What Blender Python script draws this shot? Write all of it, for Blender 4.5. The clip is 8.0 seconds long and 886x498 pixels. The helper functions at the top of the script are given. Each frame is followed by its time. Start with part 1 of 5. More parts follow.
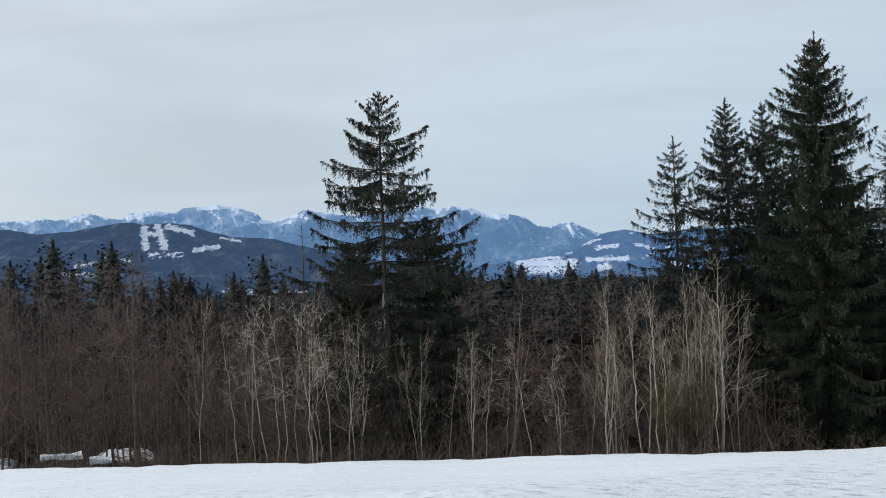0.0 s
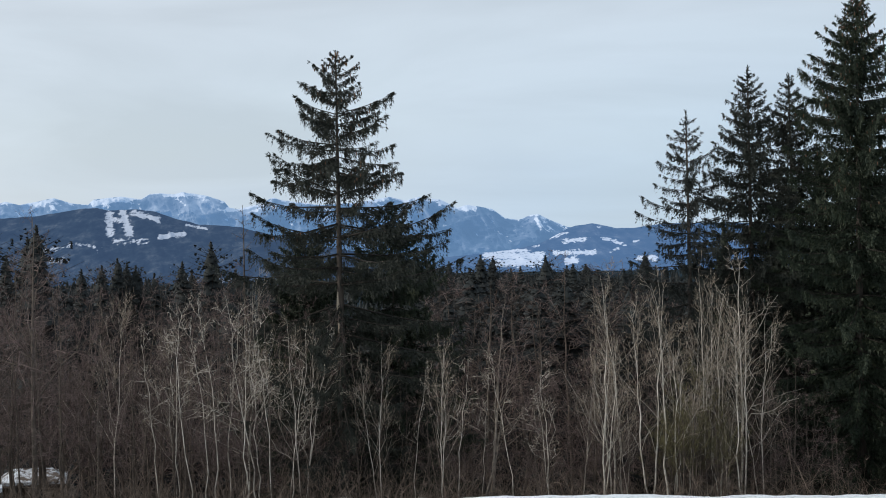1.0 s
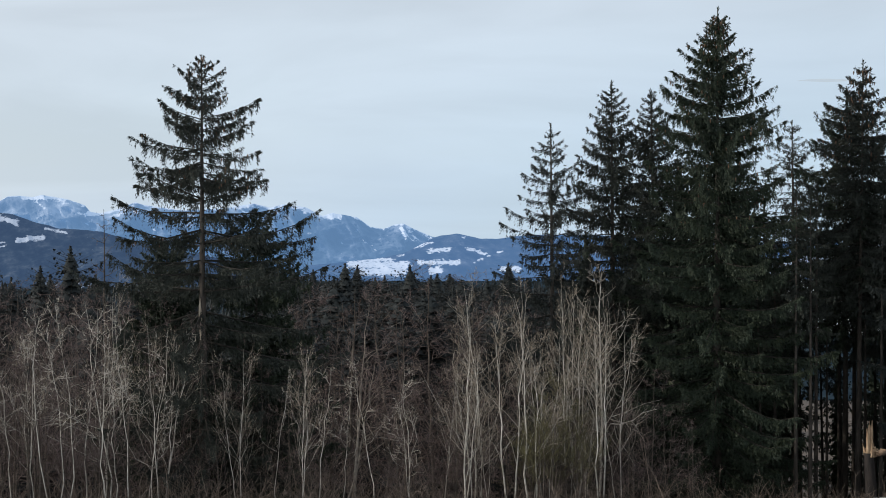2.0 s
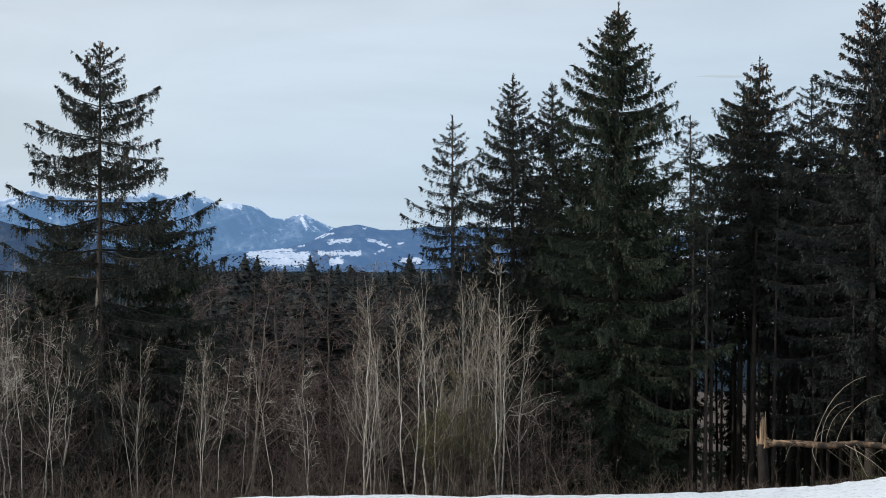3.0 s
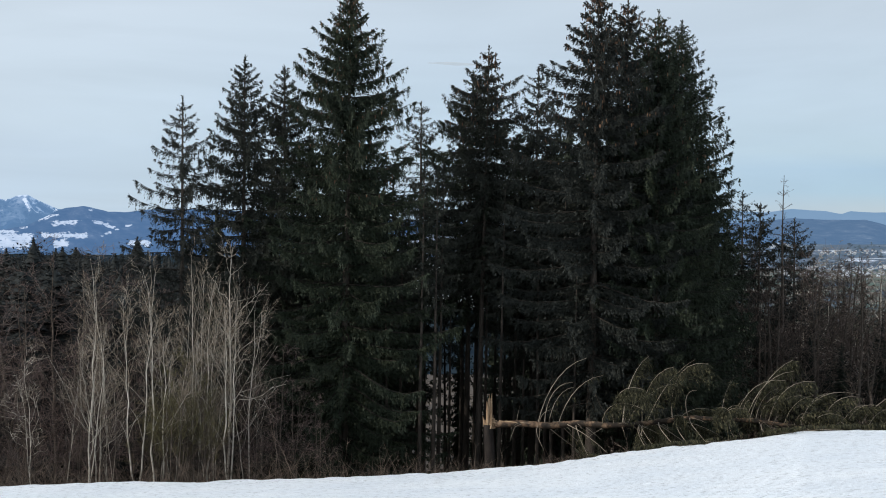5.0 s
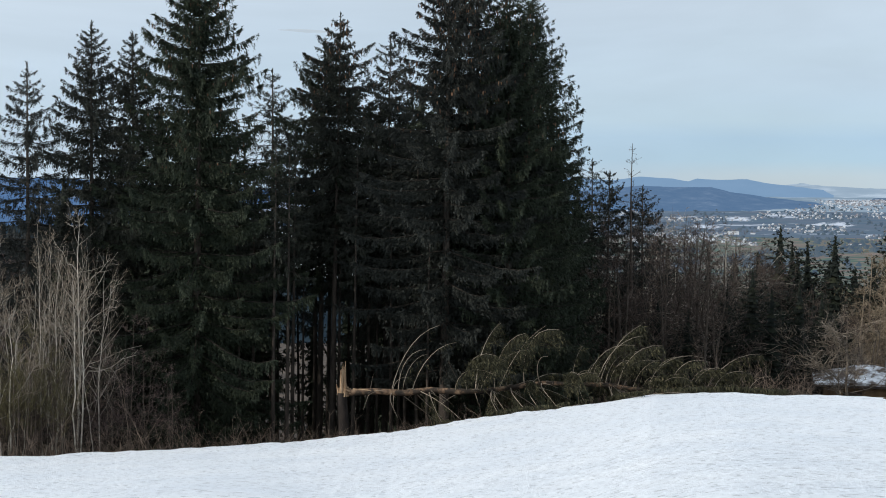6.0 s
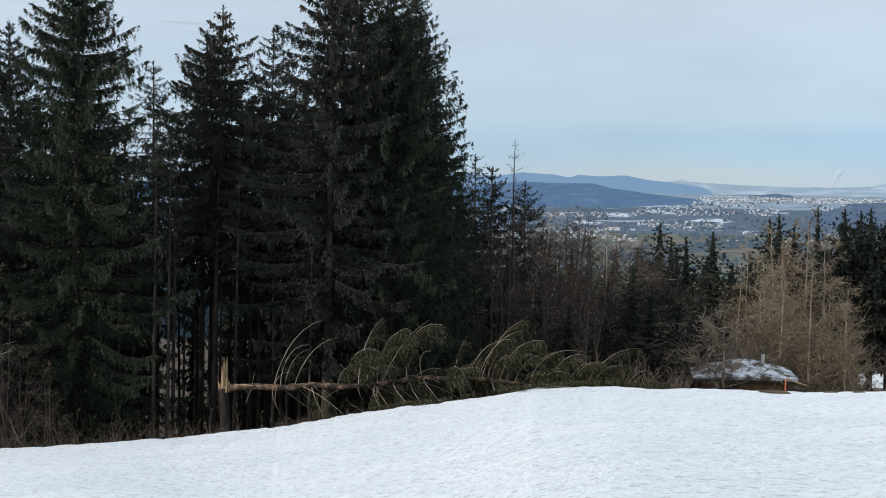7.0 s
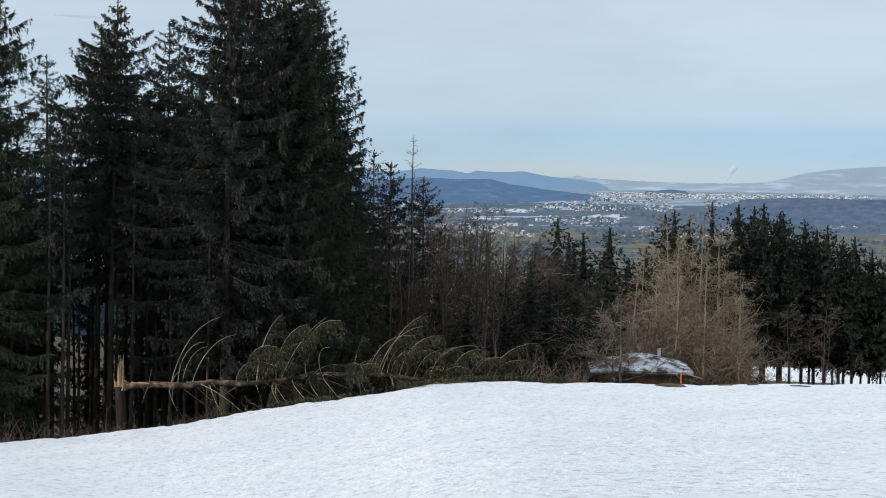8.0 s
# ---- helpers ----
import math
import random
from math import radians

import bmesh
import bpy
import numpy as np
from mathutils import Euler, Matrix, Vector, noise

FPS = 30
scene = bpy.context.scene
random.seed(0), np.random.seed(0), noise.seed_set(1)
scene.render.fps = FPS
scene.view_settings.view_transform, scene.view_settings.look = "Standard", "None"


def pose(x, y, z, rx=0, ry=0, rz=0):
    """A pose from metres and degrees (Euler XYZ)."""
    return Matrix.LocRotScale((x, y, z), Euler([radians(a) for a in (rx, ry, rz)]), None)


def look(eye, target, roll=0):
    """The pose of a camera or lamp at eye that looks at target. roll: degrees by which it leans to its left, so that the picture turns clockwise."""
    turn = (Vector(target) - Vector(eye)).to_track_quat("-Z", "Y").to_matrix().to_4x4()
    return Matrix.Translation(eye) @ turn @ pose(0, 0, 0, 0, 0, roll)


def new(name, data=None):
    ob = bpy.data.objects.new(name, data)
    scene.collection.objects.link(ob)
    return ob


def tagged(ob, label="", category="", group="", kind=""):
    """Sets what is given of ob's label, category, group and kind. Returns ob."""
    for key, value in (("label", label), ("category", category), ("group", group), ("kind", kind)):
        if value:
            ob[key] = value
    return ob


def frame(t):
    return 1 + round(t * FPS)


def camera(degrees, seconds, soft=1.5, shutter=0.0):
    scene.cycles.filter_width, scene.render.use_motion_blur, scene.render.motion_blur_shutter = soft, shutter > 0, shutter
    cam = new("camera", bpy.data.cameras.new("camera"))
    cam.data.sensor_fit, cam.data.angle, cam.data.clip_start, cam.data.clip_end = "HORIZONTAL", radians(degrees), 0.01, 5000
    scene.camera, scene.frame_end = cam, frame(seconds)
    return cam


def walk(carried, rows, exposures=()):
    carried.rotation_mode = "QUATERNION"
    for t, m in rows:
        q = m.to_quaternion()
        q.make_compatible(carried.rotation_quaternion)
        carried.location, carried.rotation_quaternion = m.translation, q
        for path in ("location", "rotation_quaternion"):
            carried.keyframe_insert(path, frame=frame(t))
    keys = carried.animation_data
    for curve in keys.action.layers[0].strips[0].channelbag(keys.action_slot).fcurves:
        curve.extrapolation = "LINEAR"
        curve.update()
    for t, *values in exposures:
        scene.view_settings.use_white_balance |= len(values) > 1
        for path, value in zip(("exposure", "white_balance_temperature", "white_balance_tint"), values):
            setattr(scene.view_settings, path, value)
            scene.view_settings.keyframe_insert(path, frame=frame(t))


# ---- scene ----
# ================= camera =================
EYE = 1.6
FOV = 32.126
cam = camera(FOV, 8.0, soft=1.0)


def seat(t, back, yaw, pitch, roll):
    """A row of the path: metres behind the standing point along its first heading, and the turn in degrees (yaw to the right)."""
    a = radians(0.85)
    return t, pose(-back * math.sin(a), -back * math.cos(a), EYE, 90 + pitch, -roll, -yaw)


walk(cam, [
    seat(0.0, 12.4, 0.85, -0.06, -1.99),
    seat(0.1, 8.75, 0.85, -0.16, -2.0),
    seat(0.2, 5.7, 0.85, -0.29, -2.0),
    seat(0.3, 3.2, 0.85, -0.37, -2.0),
    seat(0.4, 1.8, 0.85, -0.50, -2.0),
    seat(0.5, 1.25, 0.85, -0.55, -2.0),
    seat(0.7, 0.4, 1.15, -0.50, -1.65),
    seat(1.0, 0.0, 2.07, -0.42, -1.05),
    seat(1.5, 0.0, 4.43, -0.27, -0.45),
    seat(2.0, 0.0, 7.10, -0.14, -0.15),
    seat(2.2, 0.0, 8.05, -0.16, -0.05),
    seat(3.3, 0.0, 11.62, -0.55, 0.40),
    seat(3.5, 0.0, 12.22, -0.59, 0.44),
    seat(4.0, 0.0, 14.49, -0.70, 0.50),
    seat(4.5, 0.0, 17.64, -0.61, 0.80),
    seat(4.7, 0.0, 18.93, -0.66, 0.82),
    seat(5.8, 0.0, 25.22, -2.00, 0.66),
    seat(6.0, 0.0, 26.24, -2.09, 0.64),
    seat(6.5, 0.0, 28.23, -2.13, 0.72),
    seat(7.0, 0.0, 30.58, -2.22, 0.98),
    seat(7.5, 0.0, 32.73, -2.33, 0.94),
    seat(8.0, 0.0, 34.35, -2.31, 0.96),
], exposures=[(0.0, -0.12), (0.5, -0.11), (1.0, -0.05), (2.0, 0.0), (4.5, -0.02), (8.0, -0.05)])

# ================= world and sun =================
SUN_AZ, SUN_EL = -88.0, 29.0
world = bpy.data.worlds.new("winter_sky")
scene.world = world
world.use_nodes = True
wn, wl = world.node_tree.nodes, world.node_tree.links
sky = wn.new("ShaderNodeTexSky")
sky.sky_type, sky.sun_disc = "NISHITA", False
sky.sun_elevation, sky.sun_rotation = radians(SUN_EL), radians(SUN_AZ)
sky.air_density, sky.dust_density, sky.altitude = 1.2, 0.3, 700.0
back = wn["Background"]
back.inputs["Strength"].default_value = 0.102
wc = wn.new("ShaderNodeTexCoord")
wm = wn.new("ShaderNodeMapping")
wm.inputs["Scale"].default_value = (1.2, 1.2, 6.0)
wm.inputs["Rotation"].default_value = (0.05, 0.0, 0.4)
wl.new(wc.outputs["Generated"], wm.inputs["Vector"])
wx = wn.new("ShaderNodeTexNoise")
wx.inputs["Scale"].default_value, wx.inputs["Detail"].default_value = 2.3, 5.0
wx.inputs["Roughness"].default_value = 0.5
wl.new(wm.outputs["Vector"], wx.inputs["Vector"])
wr = wn.new("ShaderNodeMapRange")
wr.inputs["From Min"].default_value, wr.inputs["From Max"].default_value = 0.3, 0.72
wr.inputs["To Min"].default_value, wr.inputs["To Max"].default_value = 0.82, 0.98
wl.new(wx.outputs["Fac"], wr.inputs["Value"])
wmix = wn.new("ShaderNodeMix")
wmix.data_type = "RGBA"
wl.new(wr.outputs["Result"], wmix.inputs["Factor"])
wl.new(sky.outputs["Color"], wmix.inputs["A"])
wsep = wn.new("ShaderNodeSeparateXYZ")
wl.new(wc.outputs["Generated"], wsep.inputs["Vector"])
wup = wn.new("ShaderNodeMapRange")
wup.inputs["From Min"].default_value, wup.inputs["From Max"].default_value = 0.0, 0.16
wl.new(wsep.outputs["Z"], wup.inputs["Value"])
veil = wn.new("ShaderNodeMix")
veil.data_type = "RGBA"
veil.inputs["A"].default_value, veil.inputs["B"].default_value = (4.6, 6.33, 8.12, 1), (6.33, 7.23, 8.28, 1)
wl.new(wup.outputs["Result"], veil.inputs["Factor"])
wside = wn.new("ShaderNodeMapRange")
wside.inputs["From Min"].default_value, wside.inputs["From Max"].default_value = 0.35, -0.35
wl.new(wsep.outputs["X"], wside.inputs["Value"])
glow = wn.new("ShaderNodeMix")
glow.data_type = "RGBA"
glow.inputs["B"].default_value = (6.75, 7.55, 8.38, 1)
wl.new(wside.outputs["Result"], glow.inputs["Factor"])
wl.new(veil.outputs["Result"], glow.inputs["A"])
wthin = wn.new("ShaderNodeTexNoise")
wthin.inputs["Scale"].default_value, wthin.inputs["Detail"].default_value, wthin.inputs["Distortion"].default_value = 3.1, 6.0, 0.6
wl.new(wm.outputs["Vector"], wthin.inputs["Vector"])
wband = wn.new("ShaderNodeMapRange")
wband.inputs["From Min"].default_value, wband.inputs["From Max"].default_value = 0.35, 0.65
wband.inputs["To Min"].default_value, wband.inputs["To Max"].default_value = 0.92, 1.06
wl.new(wthin.outputs["Fac"], wband.inputs["Value"])
wtone = wn.new("ShaderNodeMix")
wtone.data_type, wtone.blend_type = "RGBA", "MULTIPLY"
wtone.inputs["Factor"].default_value = 1.0
wl.new(glow.outputs["Result"], wtone.inputs["A"])
wl.new(wband.outputs["Result"], wtone.inputs["B"])
wl.new(wtone.outputs["Result"], wmix.inputs["B"])
# layered haze over the plain: a warm ground layer under a blue-green one
layers = wn.new("ShaderNodeValToRGB")
layers.color_ramp.elements[0].position, layers.color_ramp.elements[0].color = 0.0, (1.02, 0.94, 0.86, 1)
layers.color_ramp.elements[1].position, layers.color_ramp.elements[1].color = 1.0, (1, 1, 1, 1)
for place, tone in ((0.16, (0.97, 0.94, 0.89, 1)), (0.30, (0.86, 0.94, 0.96, 1)), (0.50, (0.84, 0.92, 0.97, 1)), (0.66, (0.96, 0.99, 0.99, 1))):
    layers.color_ramp.elements.new(place).color = tone
wlow = wn.new("ShaderNodeMapRange")
wlow.inputs["From Min"].default_value, wlow.inputs["From Max"].default_value = 0.002, 0.072
wl.new(wsep.outputs["Z"], wlow.inputs["Value"])
wl.new(wlow.outputs["Result"], layers.inputs["Fac"])
wplain = wn.new("ShaderNodeMapRange")
wplain.inputs["From Min"].default_value, wplain.inputs["From Max"].default_value = 0.40, 0.60
wl.new(wsep.outputs["X"], wplain.inputs["Value"])
whaze = wn.new("ShaderNodeMix")
whaze.data_type, whaze.blend_type = "RGBA", "MULTIPLY"
wl.new(wplain.outputs["Result"], whaze.inputs["Factor"])
wl.new(wmix.outputs["Result"], whaze.inputs["A"])
wl.new(layers.outputs["Color"], whaze.inputs["B"])
wl.new(whaze.outputs["Result"], back.inputs["Color"])

sun_data = bpy.data.lights.new("sun", "SUN")
sun_data.energy, sun_data.angle, sun_data.color = 2.8, radians(0.6), (1.0, 0.945, 0.87)
sun = new("sun", sun_data)
sa, se = radians(SUN_AZ), radians(SUN_EL)
sun_way = Vector((math.sin(sa) * math.cos(se), math.cos(sa) * math.cos(se), math.sin(se)))
sun.matrix_world = look(sun_way * 200, (0, 0, 0))

# ================= small maths =================


def at(az, d, z=0.0):
    a = radians(az)
    return Vector((d * math.sin(a), d * math.cos(a), z))


def high(el, d):
    """The height that stands at an elevation, d metres off."""
    return EYE + d * math.tan(radians(el))


def smooth(a, b, x):
    t = np.clip((x - a) / (b - a), 0, 1)
    return t * t * (3 - 2 * t)


def hashed(ix, iy, seed):
    n = np.sin(ix * 127.1 + iy * 311.7 + seed * 74.7) * 43758.5453
    return n - np.floor(n)


def bumps(x, y, seed=0):
    """Smooth value noise, 0 to 1."""
    x, y = np.asarray(x, float), np.asarray(y, float)
    ix, iy = np.floor(x), np.floor(y)
    fx, fy = x - ix, y - iy
    fx, fy = fx * fx * (3 - 2 * fx), fy * fy * (3 - 2 * fy)
    a, b = hashed(ix, iy, seed), hashed(ix + 1, iy, seed)
    c, d = hashed(ix, iy + 1, seed), hashed(ix + 1, iy + 1, seed)
    return (a * (1 - fx) + b * fx) * (1 - fy) + (c * (1 - fx) + d * fx) * fy


def rough(x, y, octaves=4, seed=0):
    total, gain, size = 0, 0.5, 1.0
    for n in range(octaves):
        total = total + gain * bumps(x * size, y * size, seed + n)
        gain, size = gain * 0.5, size * 2.03
    return total


def ridged(x, y, octaves=5, seed=0):
    total, gain, size = 0, 0.5, 1.0
    for n in range(octaves):
        total = total + gain * (1 - np.abs(2 * bumps(x * size, y * size, seed + n) - 1))
        gain, size = gain * 0.5, size * 2.1
    return total


def spots(az, el, ovals):
    """How deep inside the nearest of the slanting ovals (azimuth, elevation, half width, half height) a place lies, 0 to 1."""
    got = np.zeros(len(az))
    for k, (a, e, w, h) in enumerate(ovals):
        slant = (0.16, -0.10, 0.05, -0.2, 0.22, -0.04)[k % 6] * h / 0.09
        got = np.maximum(got, 1.15 - 0.6 * (((az - a) / w) ** 2 + ((el - e - slant * (az - a) * 0.5) / h) ** 2))
    return np.clip(got, 0, 1)


def within(x, lo, hi, soft):
    return np.clip((x - lo) / soft + 0.5, 0, 1) * np.clip((hi - x) / soft + 0.5, 0, 1)


# ================= materials =================


def material(name, stops, scale=3.0, detail=6.0, roughness=0.8, bump=0.0, bump_scale=30.0, bump_depth=0.05, island=0.0, stretch=(1, 1, 1),
             haze=0.0, airlight=(0.2, 0.3, 0.5), second=None, sheen=0.3, translucent=0.0, climb=0.0, crisp=0.5, cover=None, specks=None):
    """A surface whose colour runs through stops by noise at one scale, broken up at a second scale, with fine relief."""
    m = bpy.data.materials.new(name)
    m.use_nodes = True
    n, l = m.node_tree.nodes, m.node_tree.links
    bsdf, out = n["Principled BSDF"], n["Material Output"]
    bsdf.inputs["Roughness"].default_value = roughness
    bsdf.inputs["Specular IOR Level"].default_value = 0.0 if haze else sheen
    tc = n.new("ShaderNodeTexCoord")
    mp = n.new("ShaderNodeMapping")
    mp.inputs["Scale"].default_value = stretch
    l.new(tc.outputs["Object"], mp.inputs["Vector"])
    tex = n.new("ShaderNodeTexNoise")
    tex.inputs["Scale"].default_value, tex.inputs["Detail"].default_value = scale, detail
    tex.inputs["Roughness"].default_value = crisp
    l.new(mp.outputs["Vector"], tex.inputs["Vector"])
    fac = tex.outputs["Fac"]
    if climb:
        sep = n.new("ShaderNodeSeparateXYZ")
        l.new(tc.outputs["Object"], sep.inputs["Vector"])
        add = n.new("ShaderNodeMath")
        add.operation = "MULTIPLY_ADD"
        add.inputs[1].default_value = climb
        l.new(sep.outputs["Z"], add.inputs[0])
        l.new(fac, add.inputs[2])
        fac = add.outputs["Value"]
    if island:
        geo = n.new("ShaderNodeNewGeometry")
        mx = n.new("ShaderNodeMix")
        mx.inputs["Factor"].default_value = island
        l.new(fac, mx.inputs["A"])
        l.new(geo.outputs["Random Per Island"], mx.inputs["B"])
        fac = mx.outputs["Result"]
    ramp = n.new("ShaderNodeValToRGB")
    for i, (p, c) in enumerate(stops):
        e = ramp.color_ramp.elements[i] if i < 2 else ramp.color_ramp.elements.new(p)
        e.position, e.color = p, (*c, 1)
    l.new(fac, ramp.inputs["Fac"])
    colour = ramp.outputs["Color"]
    if second:
        s2, low, highest = second
        t2 = n.new("ShaderNodeTexNoise")
        t2.inputs["Scale"].default_value, t2.inputs["Detail"].default_value = s2, 4
        l.new(mp.outputs["Vector"], t2.inputs["Vector"])
        r2 = n.new("ShaderNodeMapRange")
        r2.inputs["From Min"].default_value, r2.inputs["From Max"].default_value = 0.3, 0.7
        r2.inputs["To Min"].default_value, r2.inputs["To Max"].default_value = low, highest
        l.new(t2.outputs["Fac"], r2.inputs["Value"])
        mul = n.new("ShaderNodeMix")
        mul.data_type, mul.blend_type = "RGBA", "MULTIPLY"
        mul.inputs["Factor"].default_value = 1
        l.new(colour, mul.inputs["A"])
        l.new(r2.outputs["Result"], mul.inputs["B"])
        colour = mul.outputs["Result"]
    if specks:
        # scattered dark crumbs and melt pits
        s4, begin, depth = specks
        t4 = n.new("ShaderNodeTexNoise")
        t4.inputs["Scale"].default_value, t4.inputs["Detail"].default_value, t4.inputs["Roughness"].default_value = s4, 5, 0.7
        l.new(mp.outputs["Vector"], t4.inputs["Vector"])
        r4 = n.new("ShaderNodeMapRange")
        r4.inputs["From Min"].default_value, r4.inputs["From Max"].default_value = begin, begin + 0.10
        r4.inputs["To Min"].default_value, r4.inputs["To Max"].default_value = 1.0, depth
        l.new(t4.outputs["Fac"], r4.inputs["Value"])
        pit = n.new("ShaderNodeMix")
        pit.data_type, pit.blend_type = "RGBA", "MULTIPLY"
        pit.inputs["Factor"].default_value = 1
        l.new(colour, pit.inputs["A"])
        l.new(r4.outputs["Result"], pit.inputs["B"])
        colour = pit.outputs["Result"]
    if cover:
        # snow lying where the mesh's own cover says, with a ragged edge
        own = n.new("ShaderNodeAttribute")
        own.attribute_name = "cover"
        t3 = n.new("ShaderNodeTexNoise")
        t3.inputs["Scale"].default_value, t3.inputs["Detail"].default_value, t3.inputs["Roughness"].default_value = cover[0], 8, 0.65
        l.new(mp.outputs["Vector"], t3.inputs["Vector"])
        both = n.new("ShaderNodeMath")
        both.operation = "MULTIPLY_ADD"
        both.inputs[1].default_value = 8.0
        l.new(t3.outputs["Fac"], both.inputs[0])
        l.new(own.outputs["Fac"], both.inputs[2])
        r3 = n.new("ShaderNodeMapRange")
        r3.inputs["From Min"].default_value, r3.inputs["From Max"].default_value = 5.6, 6.1
        l.new(both.outputs["Value"], r3.inputs["Value"])
        lay = n.new("ShaderNodeMix")
        lay.data_type = "RGBA"
        lay.inputs["B"].default_value = (*cover[1], 1)
        l.new(r3.outputs["Result"], lay.inputs["Factor"])
        l.new(colour, lay.inputs["A"])
        colour = lay.outputs["Result"]
    l.new(colour, bsdf.inputs["Base Color"])
    if bump:
        bt = n.new("ShaderNodeTexNoise")
        bt.inputs["Scale"].default_value, bt.inputs["Detail"].default_value = bump_scale, 9
        bt.inputs["Roughness"].default_value = 0.68
        l.new(mp.outputs["Vector"], bt.inputs["Vector"])
        bp = n.new("ShaderNodeBump")
        bp.inputs["Strength"].default_value, bp.inputs["Distance"].default_value = bump, bump_depth
        l.new(bt.outputs["Fac"], bp.inputs["Height"])
        l.new(bp.outputs["Normal"], bsdf.inputs["Normal"])
    last = bsdf.outputs["BSDF"]
    if translucent:
        tr = n.new("ShaderNodeBsdfTranslucent")
        l.new(colour, tr.inputs["Color"])
        ms = n.new("ShaderNodeMixShader")
        ms.inputs["Fac"].default_value = translucent
        l.new(last, ms.inputs[1])
        l.new(tr.outputs["BSDF"], ms.inputs[2])
        last = ms.outputs["Shader"]
    # distance haze is added as emission, so the surface glows without a lamp
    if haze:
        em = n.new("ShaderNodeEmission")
        em.inputs["Color"].default_value = (*airlight, 1)
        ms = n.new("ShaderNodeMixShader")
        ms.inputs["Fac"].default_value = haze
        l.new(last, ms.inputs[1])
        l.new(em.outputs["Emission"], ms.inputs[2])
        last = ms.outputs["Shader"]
    l.new(last, out.inputs["Surface"])
    return m


snow_m = material("old_snow", [(0.3, (0.83, 0.88, 0.935)), (0.7, (0.92, 0.955, 0.99))], scale=0.3, roughness=0.6, bump=1.0, bump_scale=6.0, bump_depth=0.085,
                  second=(4.0, 0.92, 1.06), specks=(5.0, 0.54, 0.62))
roof_snow_m = material("melting_roof_snow", [(0.45, (0.10, 0.07, 0.05)), (0.49, (0.42, 0.42, 0.43)), (0.58, (0.80, 0.82, 0.85))], scale=1.6, detail=7, crisp=0.62, roughness=0.6,
                       second=(0.8, 0.7, 1.05), bump=0.6, bump_scale=4)
floor_m = material("forest_litter", [(0.3, (0.04, 0.03, 0.022)), (0.6, (0.10, 0.072, 0.05)), (0.8, (0.17, 0.125, 0.085))], scale=1.2,
                   second=(8, 0.6, 1.2), bump=0.8, bump_scale=6)
thaw_m = material("thawed_turf", [(0.3, (0.05, 0.035, 0.02)), (0.7, (0.16, 0.11, 0.06))], scale=4, second=(20, 0.6, 1.2), bump=0.8)
# haze over the far ground is mixed into the next four materials as glow
valley_m = material("valley_fields", [(0.30, (0.02, 0.03, 0.03)), (0.42, (0.04, 0.06, 0.035)), (0.5, (0.085, 0.07, 0.05)), (0.56, (0.035, 0.048, 0.033)), (0.64, (0.09, 0.10, 0.08)), (0.66, (0.55, 0.57, 0.60))], scale=0.006, detail=3, stretch=(1, 2.2, 1), haze=0.42, airlight=(0.22, 0.33, 0.52),
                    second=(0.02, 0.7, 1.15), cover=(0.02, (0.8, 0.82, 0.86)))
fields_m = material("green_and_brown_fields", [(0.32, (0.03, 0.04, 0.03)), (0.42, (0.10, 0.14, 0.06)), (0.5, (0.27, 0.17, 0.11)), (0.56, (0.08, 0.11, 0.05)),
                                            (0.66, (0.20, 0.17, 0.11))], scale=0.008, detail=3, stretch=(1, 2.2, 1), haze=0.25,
                    airlight=(0.18, 0.27, 0.42), second=(0.03, 0.7, 1.2), cover=(0.02, (0.8, 0.82, 0.86)))
woods_m = material("wooded_slopes", [(0.3, (0.008, 0.013, 0.014)), (0.7, (0.03, 0.04, 0.038))], scale=0.03, detail=7, haze=0.05, airlight=(0.12, 0.24, 0.5))
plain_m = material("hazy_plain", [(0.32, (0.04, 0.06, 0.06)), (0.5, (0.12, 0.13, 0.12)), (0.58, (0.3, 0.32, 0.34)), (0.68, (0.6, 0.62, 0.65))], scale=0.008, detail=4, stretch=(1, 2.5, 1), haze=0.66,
                   airlight=(0.30, 0.43, 0.58), second=(0.02, 0.8, 1.15), cover=(0.02, (0.8, 0.82, 0.86)))
valley_near_m = material("meadow_valley", [(0.3, (0.04, 0.05, 0.03)), (0.5, (0.09, 0.12, 0.05)), (0.62, (0.10, 0.08, 0.05))], scale=0.01, detail=4,
                         second=(0.06, 0.7, 1.1))
needle_m = material("spruce_needles", [(0.25, (0.021, 0.025, 0.021)), (0.6, (0.030, 0.034, 0.025)), (0.9, (0.056, 0.059, 0.040))], scale=0.8, island=0.3,
                    roughness=0.7, translucent=0.08)
needle_dark_m = material("dark_spruce_needles", [(0.25, (0.021, 0.030, 0.020)), (0.6, (0.030, 0.041, 0.023)), (0.85, (0.075, 0.080, 0.038))], scale=0.8,
                         island=0.3, roughness=0.7, translucent=0.05)
needle_brown_m = material("spruce_needles_with_cones", [(0.25, (0.018, 0.022, 0.020)), (0.62, (0.026, 0.030, 0.025)), (0.92, (0.044, 0.045, 0.031))], scale=0.7,
                          island=0.4, roughness=0.7, translucent=0.06)
needle_far_m = material("distant_spruce_needles", [(0.25, (0.013, 0.017, 0.018)), (0.8, (0.027, 0.031, 0.029))], scale=0.3, island=0.2)
# row beyond the hut: its shade is put into this darker needle colour
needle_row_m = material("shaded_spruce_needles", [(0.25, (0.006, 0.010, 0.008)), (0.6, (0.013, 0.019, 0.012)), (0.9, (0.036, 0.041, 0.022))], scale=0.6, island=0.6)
cone_m = material("spruce_cones", [(0.3, (0.07, 0.04, 0.026)), (0.7, (0.17, 0.10, 0.06))], scale=6, island=0.6)
